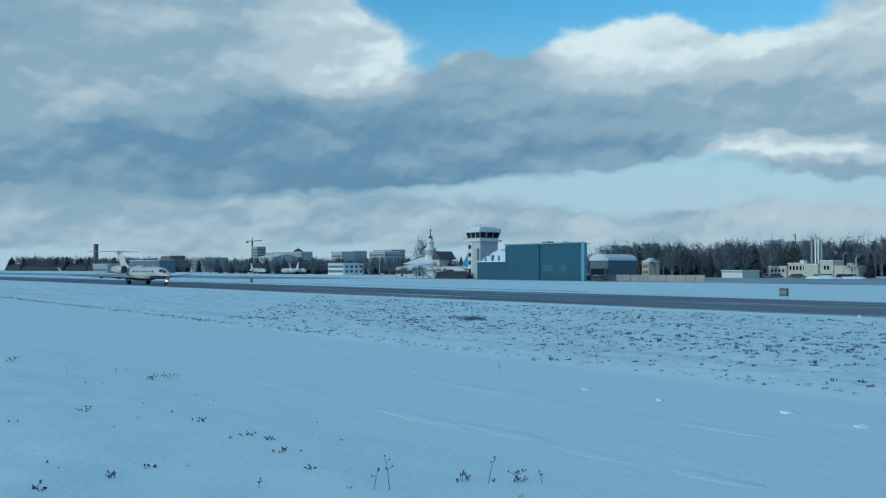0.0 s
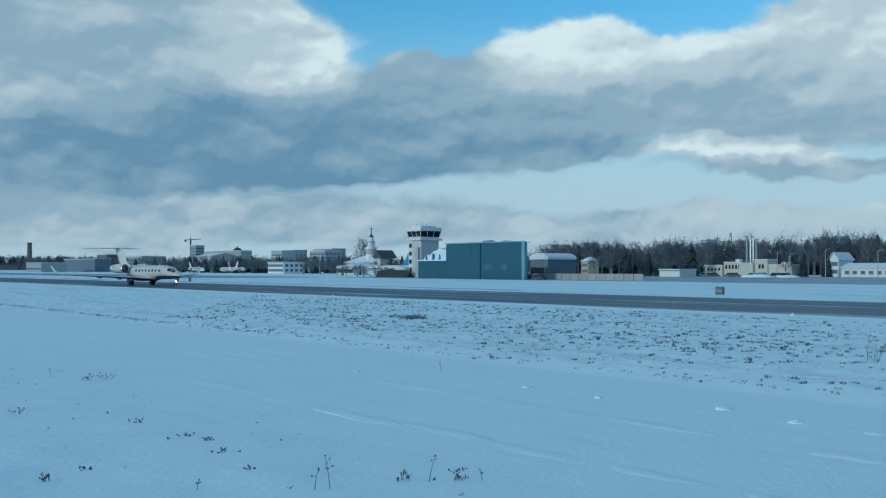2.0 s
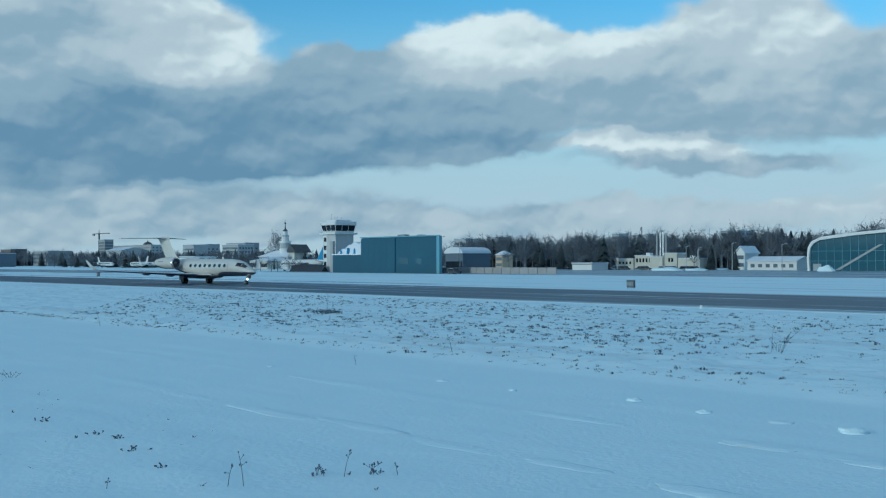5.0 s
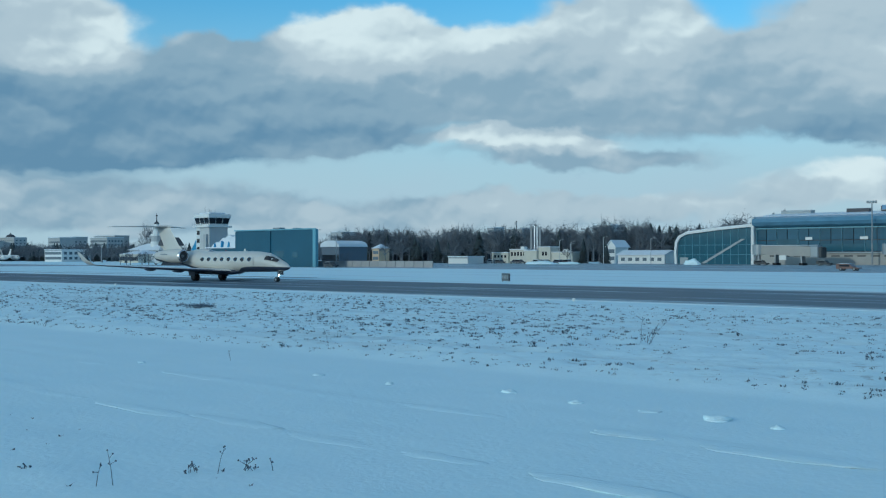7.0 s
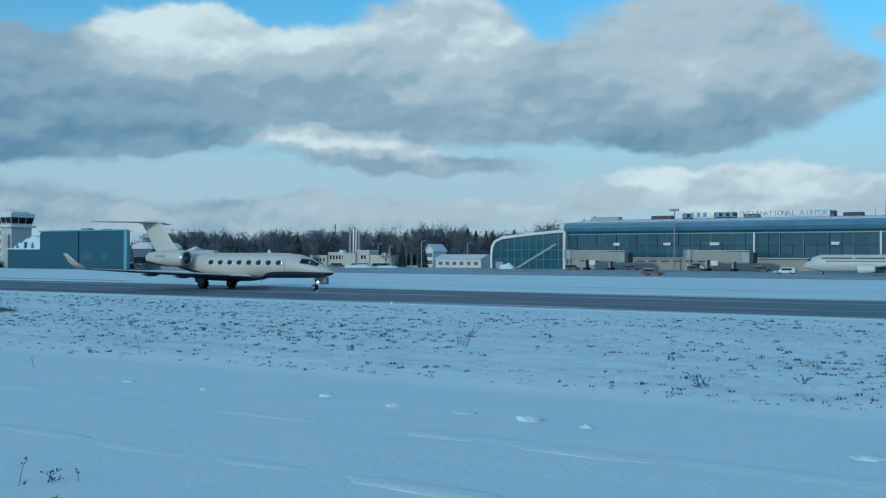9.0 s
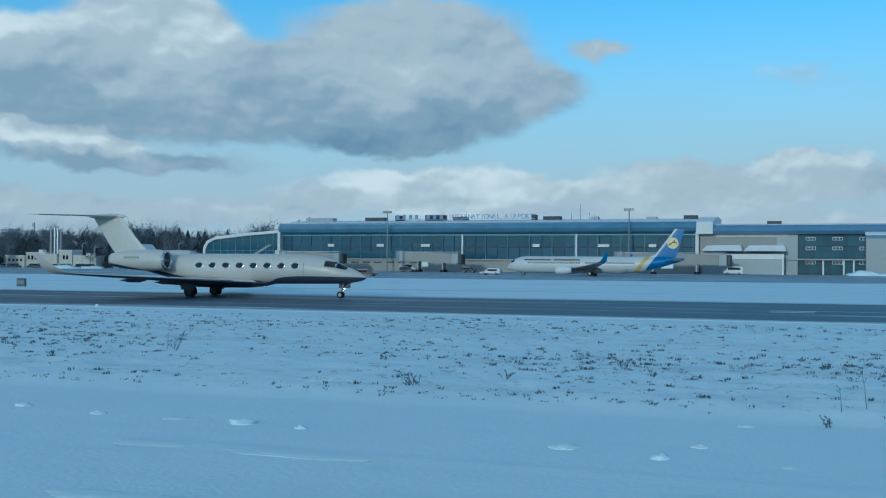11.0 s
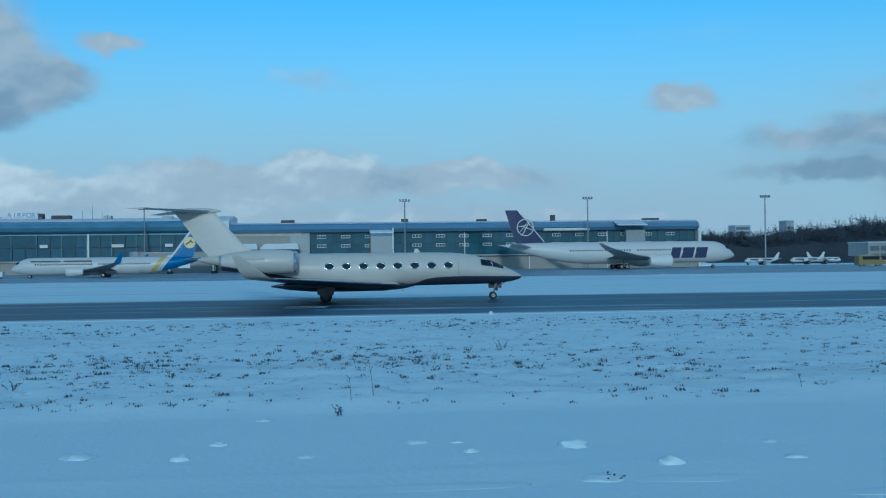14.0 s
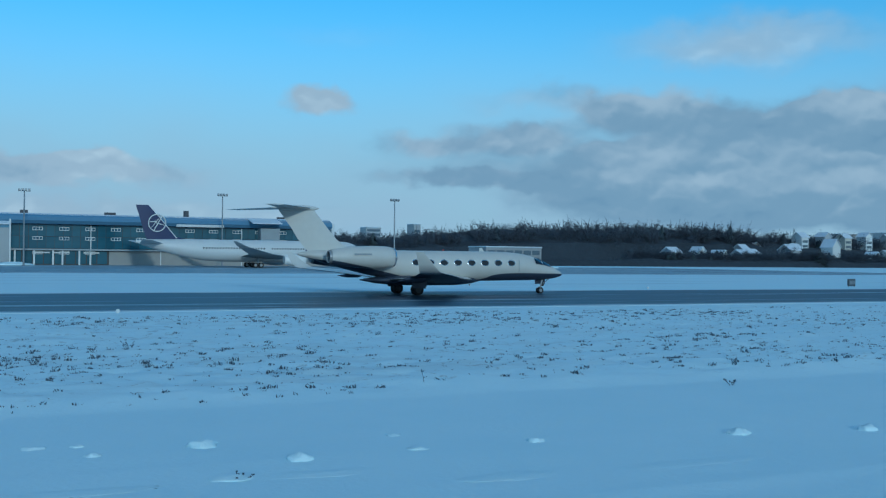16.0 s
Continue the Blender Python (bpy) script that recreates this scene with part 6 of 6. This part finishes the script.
# ---- houses and blocks to the east ----
building("concrete_hall", "derelict pale concrete hall before dark woods", 203, 238, 400, 16, 7.7, "concrete", win=(6, 1.5, 3.0, 2, 3.6, 1.9), flank=4)
building("hill_block", "far grey apartment block above the woods", 306.5, 317, 700, 12, 26.4, "concrete", win=(4, 15, 2.9, 3, 1.6, 1.6), group="hill blocks")
building("hill_block", "far grey apartment block above the woods", 273, 288.5, 705, 12, 23.6, "plaster", win=(6, 15, 2.9, 3, 1.6, 1.6), group="hill blocks")
for i, (x0, x1, y, z, rise, wall, roof, lab) in enumerate([(326, 339, 434, 6.6, 3.0, "plaster", "gable", "grey house with snowy gabled roof"), (352, 366, 430, 4.2, 4.2, "cream", "gable_y", "house with steep snowy roof"), (371, 386, 436, 6.0, 2.8, "plaster", "gable", "grey village house with snowy roof"), (398, 410, 424, 3.2, 2.2, "white", "gable_y", "small white house with pitched roof"),
                                                          (387, 400, 446, 6.8, 2.6, "brick", "gable", "brick house with snowy roof"), (412, 428, 446, 9.0, 3.2, "plaster", "gable", "grey two-storey house with snowy roof"), (429, 443, 432, 10.6, 4.6, "white", "gable_y", "tall white house with steep snowy roof"), (455, 469, 428, 5.0, 3.6, "plaster", "gable_y", "grey house with snowy gable"), (478, 496, 440, 6.5, 3.2, "white", "gable", "white house with snowy roof"), (344, 354, 452, 6.2, 2.8, "brick", "gable", "brick house with snowy roof"), (366, 377, 462, 7.6, 2.8, "white", "gable_y", "white house with snowy gable"), (402, 414, 470, 9.4, 2.8, "plaster", "gable", "grey house with snowy roof"), (420, 432, 482, 11.2, 2.6, "cream", "gable_y", "cream house with snowy gable"), (446, 458, 476, 10.4, 3.0, "plaster", "gable", "grey house with snowy roof"), (462, 476, 490, 12.0, 2.8, "white", "gable", "white two-storey house with snowy roof"), (500, 515, 480, 9.0, 3.0, "brick", "gable_y", "brick house with snowy gable"), (436, 446, 408, 3.0, 2.2, "plaster", "gable", "low grey shed with snowy roof")]):
    building("village_house", lab, x0, x1, y, 10, z, wall, roof, rise, (3, 1.0, 2.7, 2 if z > 5 else 1, 1.2, 1.4), "house", group="village houses", flank=3)
for x, z, rise, wall, roof in ((452, 17.0, 3.0, "white", "gable"), (470, 17.6, 2.6, "plaster", "gable_y"), (486, 17.0, 3.0, "cream", "gable"), (503, 18.0, 2.8, "white", "gable_y"), (522, 17.4, 2.6, "plaster", "gable"), (540, 18.2, 3.0, "pale", "gable"), (561, 17.8, 2.8, "white", "gable_y")):
    building("hill_house", "far house with snowy roof on the hill", x, x + 13, 478, 10, z, wall, roof, rise, (3, 11.0, 2.7, 2, 1.2, 1.4), "house", group="hill houses", flank=2)
building("long_hall", "far long hall with flat snowy roof", 596, 690, 560, 30, 24.0, "plaster", win=(20, 10, 4, 2, 2.4, 1.6), group="hill blocks")
building("long_hall", "far low hall with flat snowy roof", 545, 580, 545, 16, 21.5, "concrete", win=(10, 8, 4, 2, 2.4, 1.6), group="hill blocks")
for i, (x, z) in enumerate(((-349, 20.5), (-205, 22), (-210, 20.8), (520, 24.5))):
    m = thing("radio_mast", x, 424 if x < 0 else 548, 0, 0, "thin far radio mast", "mast", "radio masts")
    part("pole", rod((0, 0, 0), (0, 0, z), 0.35, 0.18, 6), "slate", m)
    part("antenna_drum", rod((0, -0.6, z - 2.2), (0, -0.6, z - 0.4), 0.55, seg=8), "grey", m)


# seconds, place of the nose wheel's foot, heading
JET_ROWS = [(0.0, -216.56, 71.00, 7.38), (1.0, -202.15, 72.78, 6.71), (2.0, -186.85, 74.49, 6.12), (3.0, -170.89, 76.12, 5.56), (4.0, -154.50, 77.64, 5.01), (5.0, -137.85, 79.02, 4.46), (6.0, -121.08, 80.25, 3.91), (7.0, -104.30, 81.31, 3.35), (8.0, -87.56, 82.21, 2.79), (9.0, -70.89, 82.94, 2.24), (10.0, -54.27, 83.51, 1.70), (11.0, -37.64, 83.93, 1.20), (12.0, -20.92, 84.22, 0.76), (13.0, -3.98, 84.39, 0.41), (14.0, 13.37, 84.47, 0.16), (15.0, 31.31, 84.50, 0.04), (16.0, 50.12, 84.51, 0.04)]


def motions():
    walk(jet, [(t, pose(x, y, 0.03, 0, 0, turn)) for t, x, y, turn in JET_ROWS])


motions()
